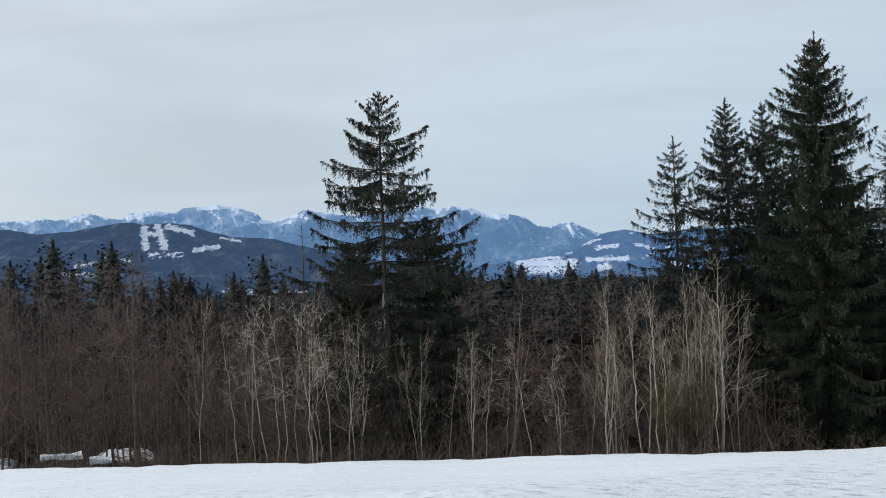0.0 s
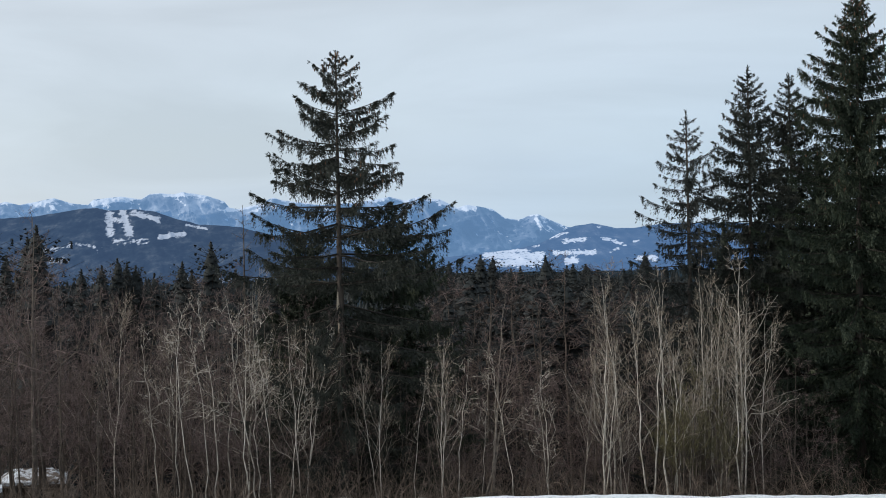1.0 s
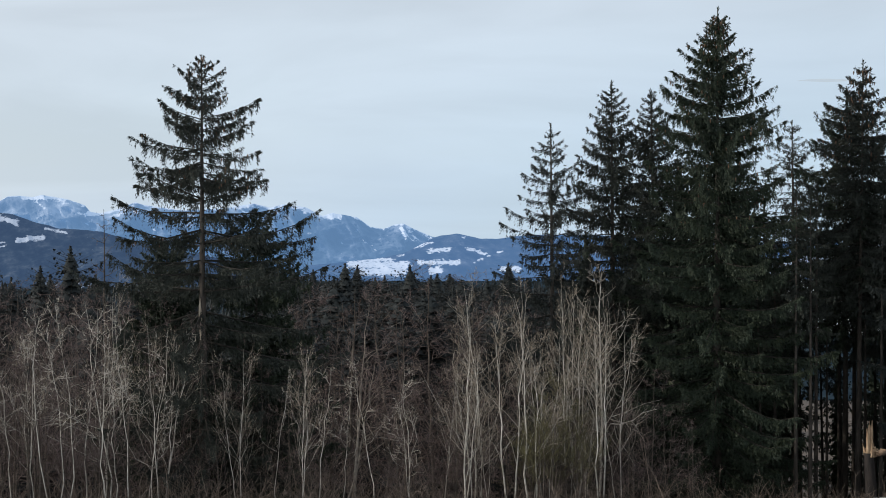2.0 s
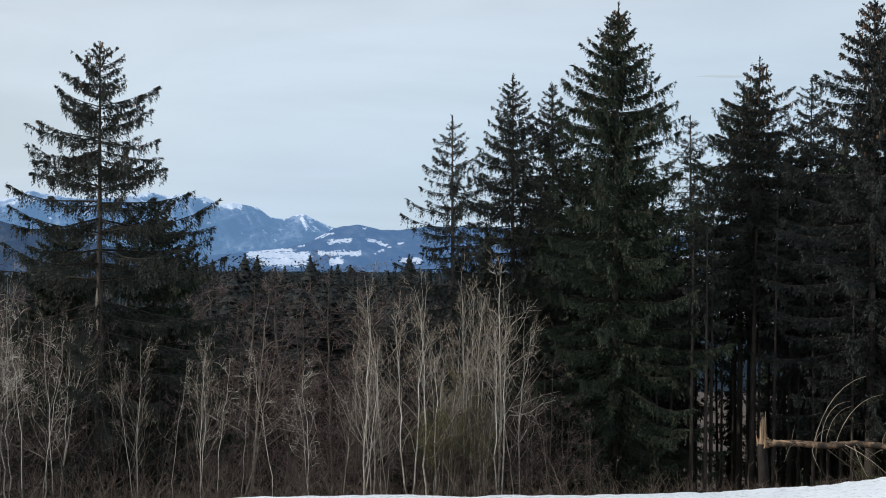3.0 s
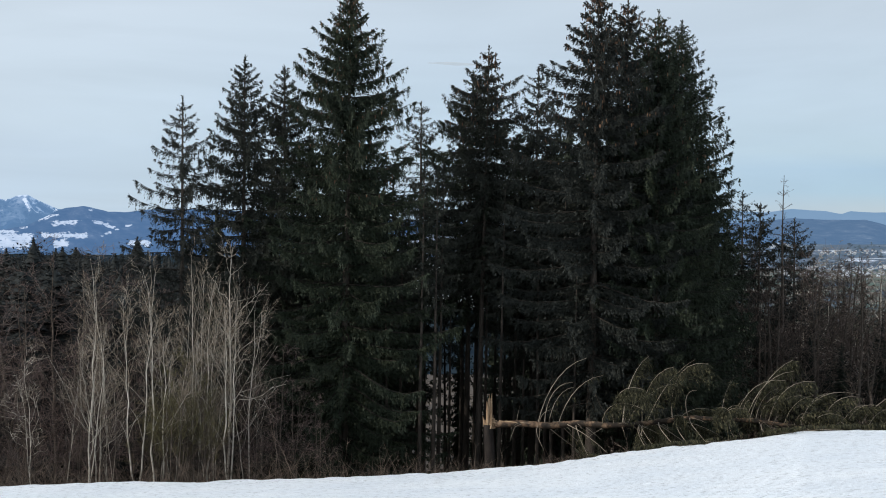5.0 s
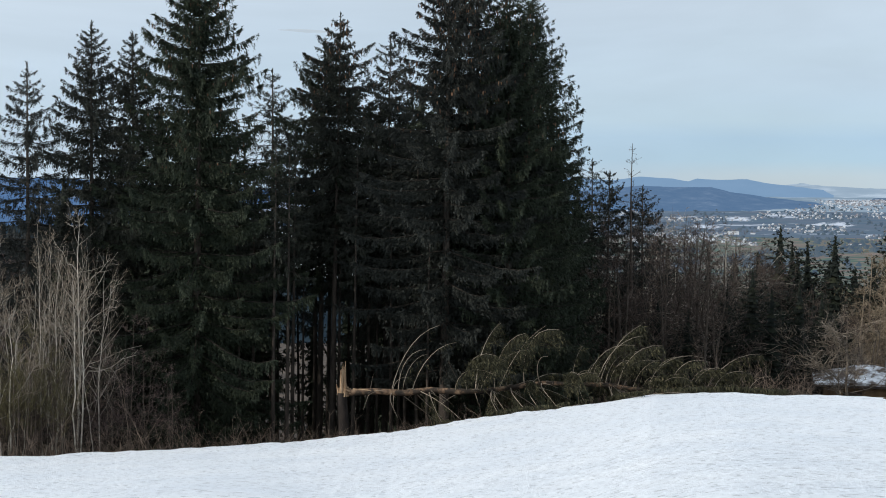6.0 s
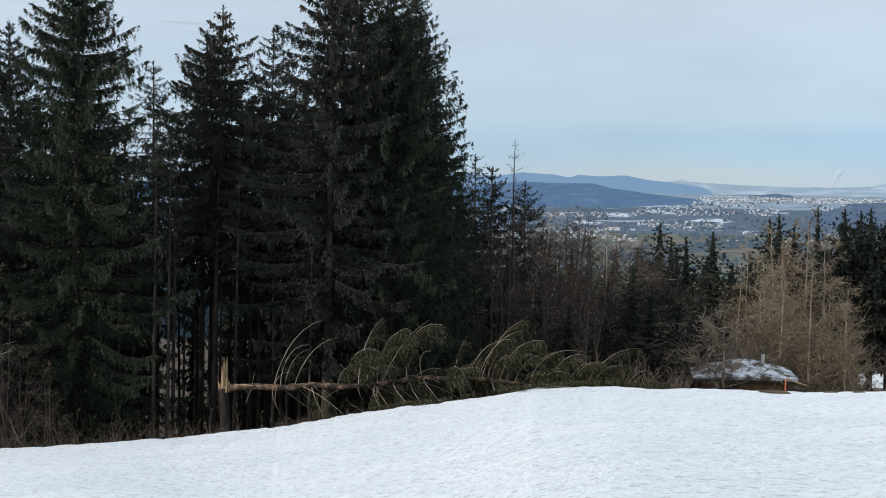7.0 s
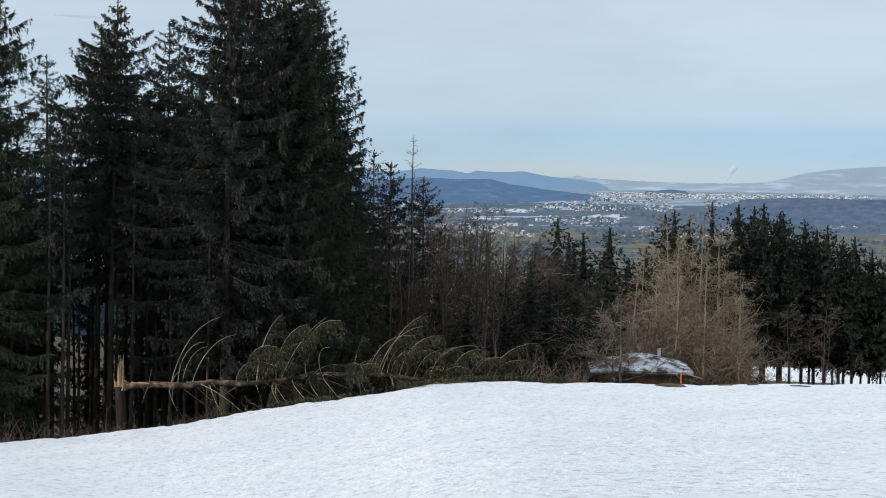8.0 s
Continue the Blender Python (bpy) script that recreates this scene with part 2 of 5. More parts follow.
withered_m = material("withered_needles", [(0.2, (0.018, 0.019, 0.012)), (0.6, (0.048, 0.047, 0.024)), (0.9, (0.14, 0.122, 0.066))], scale=1.5, island=0.6,
                      translucent=0.15)
bark_m = material("spruce_bark", [(0.3, (0.03, 0.025, 0.021)), (0.7, (0.10, 0.08, 0.064))], scale=6, stretch=(1, 1, 0.25), second=(1.2, 0.6, 1.2), bump=0.6)
limb_m = material("dark_bough_bark", [(0.3, (0.014, 0.012, 0.010)), (0.62, (0.035, 0.029, 0.022)), (0.75, (0.16, 0.13, 0.10))], scale=6, second=(1.2, 0.6, 1.2))
stump_m = material("dark_stump_bark", [(0.3, (0.014, 0.011, 0.010)), (0.7, (0.04, 0.031, 0.026))], scale=6, stretch=(1, 1, 0.25), second=(1.2, 0.6, 1.2), bump=0.6)
scar_m = material("peeled_bark", [(0.3, (0.28, 0.22, 0.16)), (0.7, (0.5, 0.42, 0.32))], scale=5, stretch=(1, 1, 0.2))
pale_m = material("pale_birch_bark", [(0.25, (0.16, 0.135, 0.105)), (0.42, (0.50, 0.45, 0.37)), (0.75, (0.78, 0.72, 0.63))], scale=3, stretch=(1, 1, 0.6),
                  second=(9, 0.6, 1.1))
pale_twig_m = material("pale_twigs", [(0.2, (0.11, 0.086, 0.064)), (0.6, (0.28, 0.225, 0.17)), (0.85, (0.64, 0.555, 0.45))], scale=1.0, island=0.5)
grey_bark_m = material("grey_bark", [(0.3, (0.09, 0.073, 0.058)), (0.7, (0.27, 0.225, 0.18))], scale=3, second=(9, 0.6, 1.1))
brown_m = material("alder_bark", [(0.3, (0.05, 0.04, 0.033)), (0.7, (0.15, 0.12, 0.095))], scale=3, second=(9, 0.6, 1.1))
# palest stop of the next three twig materials: sunlit stems put into colour
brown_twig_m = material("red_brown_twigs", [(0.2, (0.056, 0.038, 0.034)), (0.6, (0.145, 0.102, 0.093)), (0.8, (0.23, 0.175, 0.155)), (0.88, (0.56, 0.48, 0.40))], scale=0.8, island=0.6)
dusky_twig_m = material("dark_brown_twigs", [(0.2, (0.035, 0.024, 0.02)), (0.6, (0.10, 0.070, 0.058)), (0.8, (0.20, 0.15, 0.12)), (0.9, (0.45, 0.38, 0.30))], scale=0.8, island=0.6)
grey_twig_m = material("grey_brown_twigs", [(0.2, (0.075, 0.056, 0.045)), (0.6, (0.185, 0.142, 0.112)), (0.76, (0.32, 0.26, 0.21)), (0.84, (0.62, 0.55, 0.45))], scale=0.8, island=0.6)
brush_m = material("dark_brush", [(0.2, (0.085, 0.063, 0.05)), (0.8, (0.26, 0.20, 0.155))], scale=0.8, island=0.6)
tan_twig_m = material("tan_larch_twigs", [(0.2, (0.12, 0.09, 0.06)), (0.6, (0.26, 0.205, 0.14)), (0.82, (0.50, 0.415, 0.305))], scale=0.8, island=0.6)
larch_m = material("tan_larch_bark", [(0.3, (0.17, 0.13, 0.095)), (0.7, (0.40, 0.32, 0.24))], scale=3, second=(9, 0.6, 1.1))
olive_twig_m = material("olive_twigs", [(0.2, (0.07, 0.06, 0.03)), (0.8, (0.17, 0.15, 0.07))], scale=0.8, island=0.6)
split_m = material("split_wood", [(0.3, (0.20, 0.125, 0.072)), (0.6, (0.42, 0.29, 0.18)), (0.8, (0.58, 0.45, 0.31))], scale=8, stretch=(3, 3, 0.4), bump=0.5)
log_m = material("fallen_log_bark", [(0.3, (0.018, 0.014, 0.011)), (0.5, (0.042, 0.031, 0.022)), (0.58, (0.15, 0.095, 0.06)), (0.7, (0.27, 0.185, 0.12))], scale=3, second=(9, 0.6, 1.2), bump=0.6)
bough_m = material("dry_boughs", [(0.3, (0.12, 0.095, 0.073)), (0.7, (0.39, 0.335, 0.265))], scale=3, island=0.5)
plank_m = material("weathered_planks", [(0.3, (0.16, 0.10, 0.055)), (0.7, (0.32, 0.21, 0.12))], scale=4, stretch=(1, 1, 0.15), second=(0.8, 0.7, 1.1))
dark_plank_m = material("dark_planks", [(0.3, (0.03, 0.024, 0.02)), (0.7, (0.08, 0.06, 0.045))], scale=4, stretch=(1, 1, 0.2))
plaster_m = material("pale_plaster", [(0.3, (0.62, 0.60, 0.56)), (0.7, (0.75, 0.73, 0.69))], scale=2)
orange_m = material("orange_paint", [(0.3, (0.42, 0.11, 0.05)), (0.7, (0.55, 0.18, 0.08))], scale=6, roughness=0.5)
glass_m = material("dark_window", [(0.3, (0.02, 0.025, 0.03)), (0.7, (0.05, 0.06, 0.07))], scale=2, roughness=0.1, sheen=0.5)

# ================= mesh helpers =================


def mesh_from(name, verts, polys, mats, slots=None, shade=False):
    """A mesh from arrays: verts (n, 3) and a list of face arrays, each (m, k)."""
    me = bpy.data.meshes.new(name)
    verts = np.asarray(verts, np.float32)
    me.vertices.add(len(verts))
    me.vertices.foreach_set("co", verts.ravel())
    polys = [np.asarray(p, np.int32) for p in polys if len(p)]
    sizes = np.concatenate([np.full(len(p), p.shape[1], np.int32) for p in polys])
    corners = np.concatenate([p.ravel() for p in polys])
    me.loops.add(len(corners))
    me.loops.foreach_set("vertex_index", corners)
    me.polygons.add(len(sizes))
    me.polygons.foreach_set("loop_start", np.concatenate([[0], np.cumsum(sizes)[:-1]]).astype(np.int32))
    for m in mats if isinstance(mats, (list, tuple)) else [mats]:
        me.materials.append(m)
    if slots is not None:
        me.polygons.foreach_set("material_index", np.asarray(slots, np.int32))
    if shade:
        me.polygons.foreach_set("use_smooth", np.ones(len(sizes), bool))
    me.update(calc_edges=True)
    return me


def merged(*groups):
    """Joins (verts, polys) groups into one."""
    verts, polys, n = [], [], 0
    for v, ps in groups:
        verts.append(v)
        polys += [np.asarray(p) + n for p in ps]
        n += len(v)
    return np.concatenate(verts), polys


def part(name, bm, mat, parent, label="", m=None):
    """One mesh object under a thing or part, from a bmesh or a mesh."""
    if isinstance(bm, bmesh.types.BMesh):
        me = bpy.data.meshes.new(name)
        bm.to_mesh(me)
        bm.free()
        me.materials.append(mat)
    else:
        me = bm
    ob = new(name, me)
    ob.parent = parent
    if m is not None:
        ob.matrix_basis = m
    return tagged(ob, label)


def box(bm, lo, hi, bevel=0.0):
    m = Matrix.Translation((Vector(lo) + Vector(hi)) / 2) @ Matrix.Diagonal((*(Vector(hi) - Vector(lo)), 1))
    made = bmesh.ops.create_cube(bm, size=1, matrix=m)["verts"]
    if bevel:
        bmesh.ops.bevel(bm, geom=list({e for v in made for e in v.link_edges}), offset=bevel, segments=1, affect="EDGES")


def unit(v):
    return v / np.maximum(np.linalg.norm(v, axis=-1, keepdims=True), 1e-9)


def tubes(paths, radii, k=3):
    """Round rods along paths (n, s, 3) with radii (n, s)."""
    n, s, _ = paths.shape
    tang = unit(np.gradient(paths, axis=1))
    ref = np.where(np.abs(tang[..., 2:3]) > 0.9, np.array([1.0, 0.2, 0]), np.array([0, 0, 1.0]))
    a = unit(np.cross(tang, ref))
    b = np.cross(tang, a)
    w = np.arange(k) * 2 * np.pi / k
    rings = paths[:, :, None] + radii[:, :, None, None] * (np.cos(w)[:, None] * a[:, :, None] + np.sin(w)[:, None] * b[:, :, None])
    i = np.arange(n * s * k).reshape(n, s, k)
    j = np.roll(i, -1, axis=2)
    faces = np.stack([i[:, :-1], j[:, :-1], j[:, 1:], i[:, 1:]], -1).reshape(-1, 4)
    return rings.reshape(-1, 3), [faces]


def tufts(base, way, length, width):
    """Three-sided tapering sprays of needles."""
    n = len(base)
    way = unit(way)
    a = unit(np.cross(way, np.array([0.31, 0.17, 0.93])))
    b = np.cross(way, a)
    w = np.arange(3) * 2 * np.pi / 3
    blunt = (np.arange(n) % 5 < 1)[:, None]
    start = (base + way * length[:, None] * np.where(blunt, 0.85, 0.12))[:, None]
    tip = base + way * length[:, None] * np.where(blunt, 0.0, 1.0)
    ring = start + width[:, None, None] * (np.cos(w)[:, None] * a[:, None] + np.sin(w)[:, None] * b[:, None])
    verts = np.concatenate([ring, tip[:, None]], 1).reshape(-1, 3)
    i = np.arange(n)[:, None] * 4
    down = np.concatenate([i + [0, 1, 3], i + [1, 2, 3], i + [2, 0, 3]], 0)
    return verts, [down]


def blades(base, way, length, width, rng):
    """Small flat sprays of needles, pointed at the outer end."""
    n = len(base)
    way = unit(way)
    a = unit(np.cross(way, rng.normal(0, 1, (n, 3)))) * width[:, None]
    mid = base + way * (length * 0.3)[:, None]
    tip = base + way * length[:, None]
    verts = np.stack([mid - a, mid + a, tip], 1).reshape(-1, 3)
    return verts, [np.arange(n * 3).reshape(n, 3)]


def along(paths, which, v):
    """Points and directions on chosen paths at a share v of their length."""
    s = paths.shape[1] - 1
    f = np.clip(v, 0, 0.9999) * s
    i = f.astype(int)
    f = (f - i)[:, None]
    a, b = paths[which, i], paths[which, i + 1]
    return a + (b - a) * f, unit(b - a)


# ================= trees =================


def trunk_path(rng, h, lean=0.01, wobble=0.01, s=14):
    v = np.linspace(0, 1, s)
    off = np.cumsum(rng.normal(0, wobble * h / s, (s, 2)), 0) + v[:, None] * rng.normal(0, lean * h, 2)
    off -= off[0]
    return np.column_stack([off, v * h])[None]


def spruce_meshes(seed, h, wide, bare=0.05, spacing=0.55, per=5, twigs=3500, droop=0.35, thick=0.022, tuft=0.28, fat=0.03, power=0.85, sway=0.25,
                  needles=None, lean=0.006, hanging=1.4, steps=6, sprays=4, core=0.0, wild=0.10, gappy=0.6, cones=0, bulge=0.0, coarse=False, dense=0):
    """A Norway spruce: a tapered trunk with whorls of sagging boughs, and sprays of needles hanging from them."""
    rng = np.random.default_rng(seed)
    trunk = trunk_path(rng, h, lean, 0.004)
    sv = np.linspace(0, 1, trunk.shape[1])
    stem = tubes(trunk, (thick * h * 0.5 * (1 - sv * 0.97) + 0.012)[None], 8)
    zs = [h * bare]
    while zs[-1] < h * 0.985:
        zs.append(zs[-1] + spacing * (0.42 + 0.58 * (1 - zs[-1] / h) ** 0.8) * rng.uniform(0.7, 1.3))
    zs = np.repeat(np.array(zs[:-1]), per)
    zs = np.minimum(zs + rng.uniform(-wild, wild, len(zs)), h * 0.99)
    n = len(zs)
    u = np.clip((h - zs) / (h * (1 - bare)), 0.01, 1)
    outline = (1 - np.exp(-u / bulge)) / (1 - math.exp(-1 / bulge)) if bulge else u ** power
    reach = wide * outline * (1 - 0.3 * np.clip(u - 0.75, 0, 1) / 0.25) * rng.uniform(1 - sway, 1 + sway, n) + 0.07
    ang = (np.arange(n) % per + rng.uniform(-0.55, 0.55, n)) * 2 * np.pi / per + np.repeat(rng.uniform(0, 6.28, n // per), per)
    out = np.stack([np.cos(ang), np.sin(ang), 0 * ang], -1)
    v = np.linspace(0, 1, steps)
    rise = (0.62 - 0.80 * u ** 0.5 + (np.repeat(rng.normal(0, wild, n // per), per) + rng.normal(0, 0.4 * wild, n)) * np.clip(u / 0.25, 0.1, 1))[:, None]
    sag = droop * rng.uniform(0.4, 1.7, n)[:, None] * u[:, None] ** 0.5
    dz = reach[:, None] * (rise * v - sag * (1.6 * v ** 1.4 - 1.0 * v ** 2.4) + 0.11 * v ** 4)
    foot, _ = along(trunk, np.zeros(n, int), zs / h)
    boughs = foot[:, None] + out[:, None] * (reach[:, None] * v)[..., None] + np.stack([0 * dz, 0 * dz, dz], -1)
    limb = tubes(boughs, (0.008 + 0.010 * reach[:, None]) * (1 - 0.85 * v), 3)
    # branchlets on both sides of each bough, longest at its middle, some of them hanging as curtains
    twigs = int(twigs * (1.0 if coarse else 1.8))
    chance = (reach + 0.10) ** 1.2
    pick = rng.choice(n, twigs, p=chance / chance.sum())
    start = 0.30 * u[pick] ** 0.7 * gappy
    pv = start + (1 - start) * rng.uniform(0, 1, twigs) ** 0.85
    pv = np.clip(pv + 0.04 * np.sin(pv * 21 + pick * 2.4), 0.02, 1)
    p, t = along(boughs, pick, pv)
    side = np.cross(t, [0, 0, 1.0]) * rng.choice([-1, 1], twigs)[:, None]
    full = reach[pick]
    tl = (0.07 + 0.20 * full * (1.03 - pv) * rng.uniform(0.15, 1.0, twigs)).clip(0.07, 0.85)
    way = unit(0.75 * t + 0.65 * side + np.array([0, 0, 1.0]) * rng.uniform(-0.30, 0.0, (twigs, 1)))
    q = sprays + (2 if coarse else 5)
    tw = np.repeat(np.arange(twigs), q)
    share = rng.uniform(0, 1, len(tw))
    curtain = (rng.random(twigs) < 0.45)[tw]
    fall = (rng.uniform(0.06, 0.34, twigs) * hanging * np.clip(full / 2.0, 0.15, 1) * np.clip(u[pick] / 0.15, 0.25, 1))[tw]
    base = p[tw] + way[tw] * (tl[tw] * share * np.where(curtain, 0.3, 1))[:, None] + np.array([0, 0, -0.35]) * (tl[tw] * share ** 2)[:, None]
    base = base - np.array([0, 0, 1.0]) * np.where(curtain, fall * share, 0)[:, None] + rng.normal(0, 0.018, (len(tw), 3))
    young = np.clip(u[pick][tw] / 0.10, 0, 1)[:, None]
    hang = np.where(curtain[:, None], rng.uniform(0.5, 1.5, (len(tw), 1)), rng.uniform(0.0, 0.8, (len(tw), 1))) * young - 0.3 * (1 - young)
    dirs = unit(way[tw] * np.where(curtain, 0.2, 0.75)[:, None] + t[tw] * 0.25 + np.array([0, 0, -1.0]) * hang + rng.normal(0, 0.20, (len(tw), 3)))
    size = tuft * (0.9 if coarse else 0.62) * rng.uniform(0.45, 1.3, len(tw)) * (0.7 + 0.3 * np.clip(full[tw] / 1.5, 0, 1)) * np.clip(u[pick][tw] / 0.12, 0.6, 1)
    spray = blades(base, dirs, size, fat * (1.0 if coarse else 0.54) * rng.uniform(0.6, 1.2, len(tw)), rng)
    if dense:
        # old needles close to the trunk, broad and dark
        inn = rng.choice(n, dense, p=chance / chance.sum())
        ip, it = along(boughs, inn, rng.uniform(0.02, 0.52, dense))
        ip = ip + rng.normal(0, 0.16, (dense, 3)) * np.array([1, 1, 0.8]) - np.array([0, 0, 0.12])
        thick_in = blades(ip, it * 0.5 + rng.normal(0, 0.35, (dense, 3)) - np.array([0, 0, 0.6]), rng.uniform(0.16, 0.32, dense), rng.uniform(0.028, 0.05, dense), rng)
        spray = merged(spray, thick_in)
    m = 40
    lead, _ = along(trunk, np.zeros(m, int), rng.uniform(0.95, 1.0, m))
    tip = tufts(lead, rng.normal(0, 0.45, (m, 3)) + np.array([0, 0, 1.0]), rng.uniform(0.10, 0.24, m), np.full(m, fat * 0.8))
    nl = len(limb[1][0])
    inner = [(np.zeros((0, 3)), [])]
    if core:
        # dense inner skirts of old needles, one below each whorl
        w, k = n // per, 14
        mid, zz = reach.reshape(w, per).mean(1), zs.reshape(w, per).mean(1)
        rr = core * mid[:, None] * rng.uniform(0.45, 1.15, (w, k))
        th = np.arange(k) * 2 * np.pi / k + rng.uniform(0, 1, (w, 1))
        cx, _ = along(trunk, np.zeros(w, int), zz / h)
        drop = rng.uniform(0.15, 0.5, (w, k)) * rr + 0.1
        ring = np.stack([cx[:, None, 0] + rr * np.cos(th), cx[:, None, 1] + rr * np.sin(th), zz[:, None] - drop], -1)
        apex = np.stack([cx[:, 0], cx[:, 1], np.minimum(zz + spacing * 0.9, h * 0.99)], -1)[:, None]
        i = (np.arange(w) * (k + 1))[:, None]
        tri = np.stack([i + np.arange(k), i + (np.arange(k) + 1) % k, i + k + 0 * np.arange(k)], -1).reshape(-1, 3)
        inner = [(np.concatenate([ring, apex], 1).reshape(-1, 3), [tri])]
    verts, polys = merged(limb, spray, tip, *inner)
    slots = np.concatenate([np.ones(nl, int), np.zeros(sum(len(x) for x in polys) - nl, int)])
    made = [mesh_from("trunk", *stem, bark_m, shade=True), mesh_from("crown", verts, polys, [needles or needle_m, limb_m], slots)]
    if cones:
        # long brown cones hanging from the outer ends of the upper boughs
        high_up = np.flatnonzero(u < 0.42)
        which = rng.choice(high_up, cones)
        at_, _ = along(boughs, which, rng.uniform(0.35, 1.0, cones))
        at_ = at_ + rng.normal(0, 0.06, (cones, 3)) - np.array([0, 0, 0.05])
        rod = at_[:, None] - np.array([0, 0, 1.0]) * (rng.uniform(0.13, 0.19, (cones, 1)) * np.array([0, 0.2, 0.7, 1.0]))[..., None]
        made.append(mesh_from("cone_crop", *tubes(rod, np.tile([0.008, 0.026, 0.023, 0.004], (cones, 1)), 5), cone_m))
    return made


def grow(rng, paths, radii, per, angle, share, s, up, wobble, vmin=0.15, least=0.006, vmax=0.98, stout=0.6):
    n, s0, _ = paths.shape
    which = np.repeat(np.arange(n), per)
    m = len(which)
    v = rng.uniform(vmin, vmax, m)
    p, t = along(paths, which, v)
    full = np.linalg.norm(np.diff(paths, axis=1), axis=-1).sum(1)[which]
    rr = np.take_along_axis(radii[which], np.minimum((v * (s0 - 1)).astype(int), s0 - 1)[:, None], 1)[:, 0]
    perp = unit(np.cross(t, rng.normal(0, 1, (m, 3))))
    a = np.radians(rng.normal(angle, angle * 0.22, m))[:, None]
    way = unit(np.cos(a) * t + np.sin(a) * perp + np.array([0, 0, up]))
    length = full * share * (1.22 - 0.95 * v) * rng.uniform(0.55, 1.3, m)
    j = np.linspace(0, 1, s)
    line = p[:, None] + way[:, None] * (length[:, None] * j)[..., None]
    line = line + np.array([0, 0, 1.0]) * (up * 0.5 * length[:, None] * j ** 2)[..., None]
    jit = np.cumsum(rng.normal(0, wobble, (m, s, 3)), 1) * (length[:, None] / s)[..., None]
    line = line + jit - jit[:, :1]
    r0 = np.maximum(rr * stout, least)
    return line, r0[:, None] * (1 - 0.75 * j)


def bare_meshes(seed, h, stems=1, girth=0.09, limbs=16, angle=38, up=0.28, share=0.42, twig=6, fine=6, bark=None, twigs=None, lean=0.04, vmin=0.25,
                least=0.006, wob=0.16, stout=0.42, kink=0.035, clad=False):
    """A leafless tree: one or more stems, limbs, branches and fine twigs."""
    rng = np.random.default_rng(seed)
    lines, rads = [], []
    for k in range(stems):
        hh = h * (1 if k == 0 else rng.uniform(0.6, 0.95))
        path = trunk_path(rng, hh, lean * (1 if k == 0 else 2.2), kink, 12)
        if k:
            path = path + np.array([*rng.normal(0, 0.18, 2), 0])
        lines.append(path)
        rads.append((girth * hh / h * (1 - np.linspace(0, 1, 12) * 0.93))[None])
    stem, rs = np.concatenate(lines), np.concatenate(rads)
    l1, r1 = grow(rng, stem, rs, limbs, angle, share, 6, up, wob, vmin, stout=stout)
    l2, r2 = grow(rng, l1, r1, twig, angle * 1.05, 0.5, 4, up * 0.7, wob, 0.2, least * 1.3)
    l3, r3 = grow(rng, l2, r2, fine, angle * 1.1, 0.6, 2, up * 0.3, wob, 0.1, least)
    limb, spray = tubes(l1, r1, 3), tubes(l2, r2, 3)
    nl = len(limb[1][0]) + (len(spray[1][0]) if clad else 0)
    verts, polys = merged(limb, spray, tubes(l3, r3, 3))
    slots = np.concatenate([np.ones(nl, int), np.zeros(sum(len(x) for x in polys) - nl, int)])
    return (mesh_from("trunk", *tubes(stem, rs, 6), bark or brown_m, shade=True),
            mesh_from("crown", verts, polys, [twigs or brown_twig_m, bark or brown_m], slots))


def tree(name, meshes, m, label, group="", category="tree"):
    top = new(name)
    top.empty_display_size = 0.3
    top.matrix_basis = m
    part("trunk", meshes[0], None, top)
    part("crown", meshes[1], None, top)
    if len(meshes) > 2:
        tagged(part("cone_crop", meshes[2], None, top, "hanging reddish-brown cones"), kind="stuff")
    return tagged(top, label, category, group)


def standing(x, y, size=1.0, turn=0.0, tall=None):
    """A pose on the ground, with a scale."""
    return Matrix.Translation((x, y, ground(x, y) - 0.15)) @ Matrix.Rotation(turn, 4, "Z") @ Matrix.Diagonal((size, size, tall or size, 1))


# ================= ground =================
CREST = 55.0
DROP = 1.95
DEP_AZ = (-180, -120, -70, -40, -18.6, -9, 0, 12, 18, 21, 24.4, 27.4, 30.7, 34.1, 37, 44, 50, 60, 90, 140, 180)
DEP = (3.6, 5.0, 7.5, 8.6, 8.95, 9.38, 9.58, 9.57, 9.42, 9.24, 8.93, 8.42, 7.93, 7.36, 7.18, 7.12, 6.8, 6.5, 5.5, 4.2, 3.6)
FAR_R = (0, 120, 200, 320, 600, 1500, 2600, 3300, 4000, 4500, 4900)
FAR_RIGHT = (-12, -16, -21, -30, -46, -76, -80, -70, -40, -14, 4)
FAR_LEFT = (-18, -20, -26, -30, -40, -60, -72, -80, -84, -86, -88)


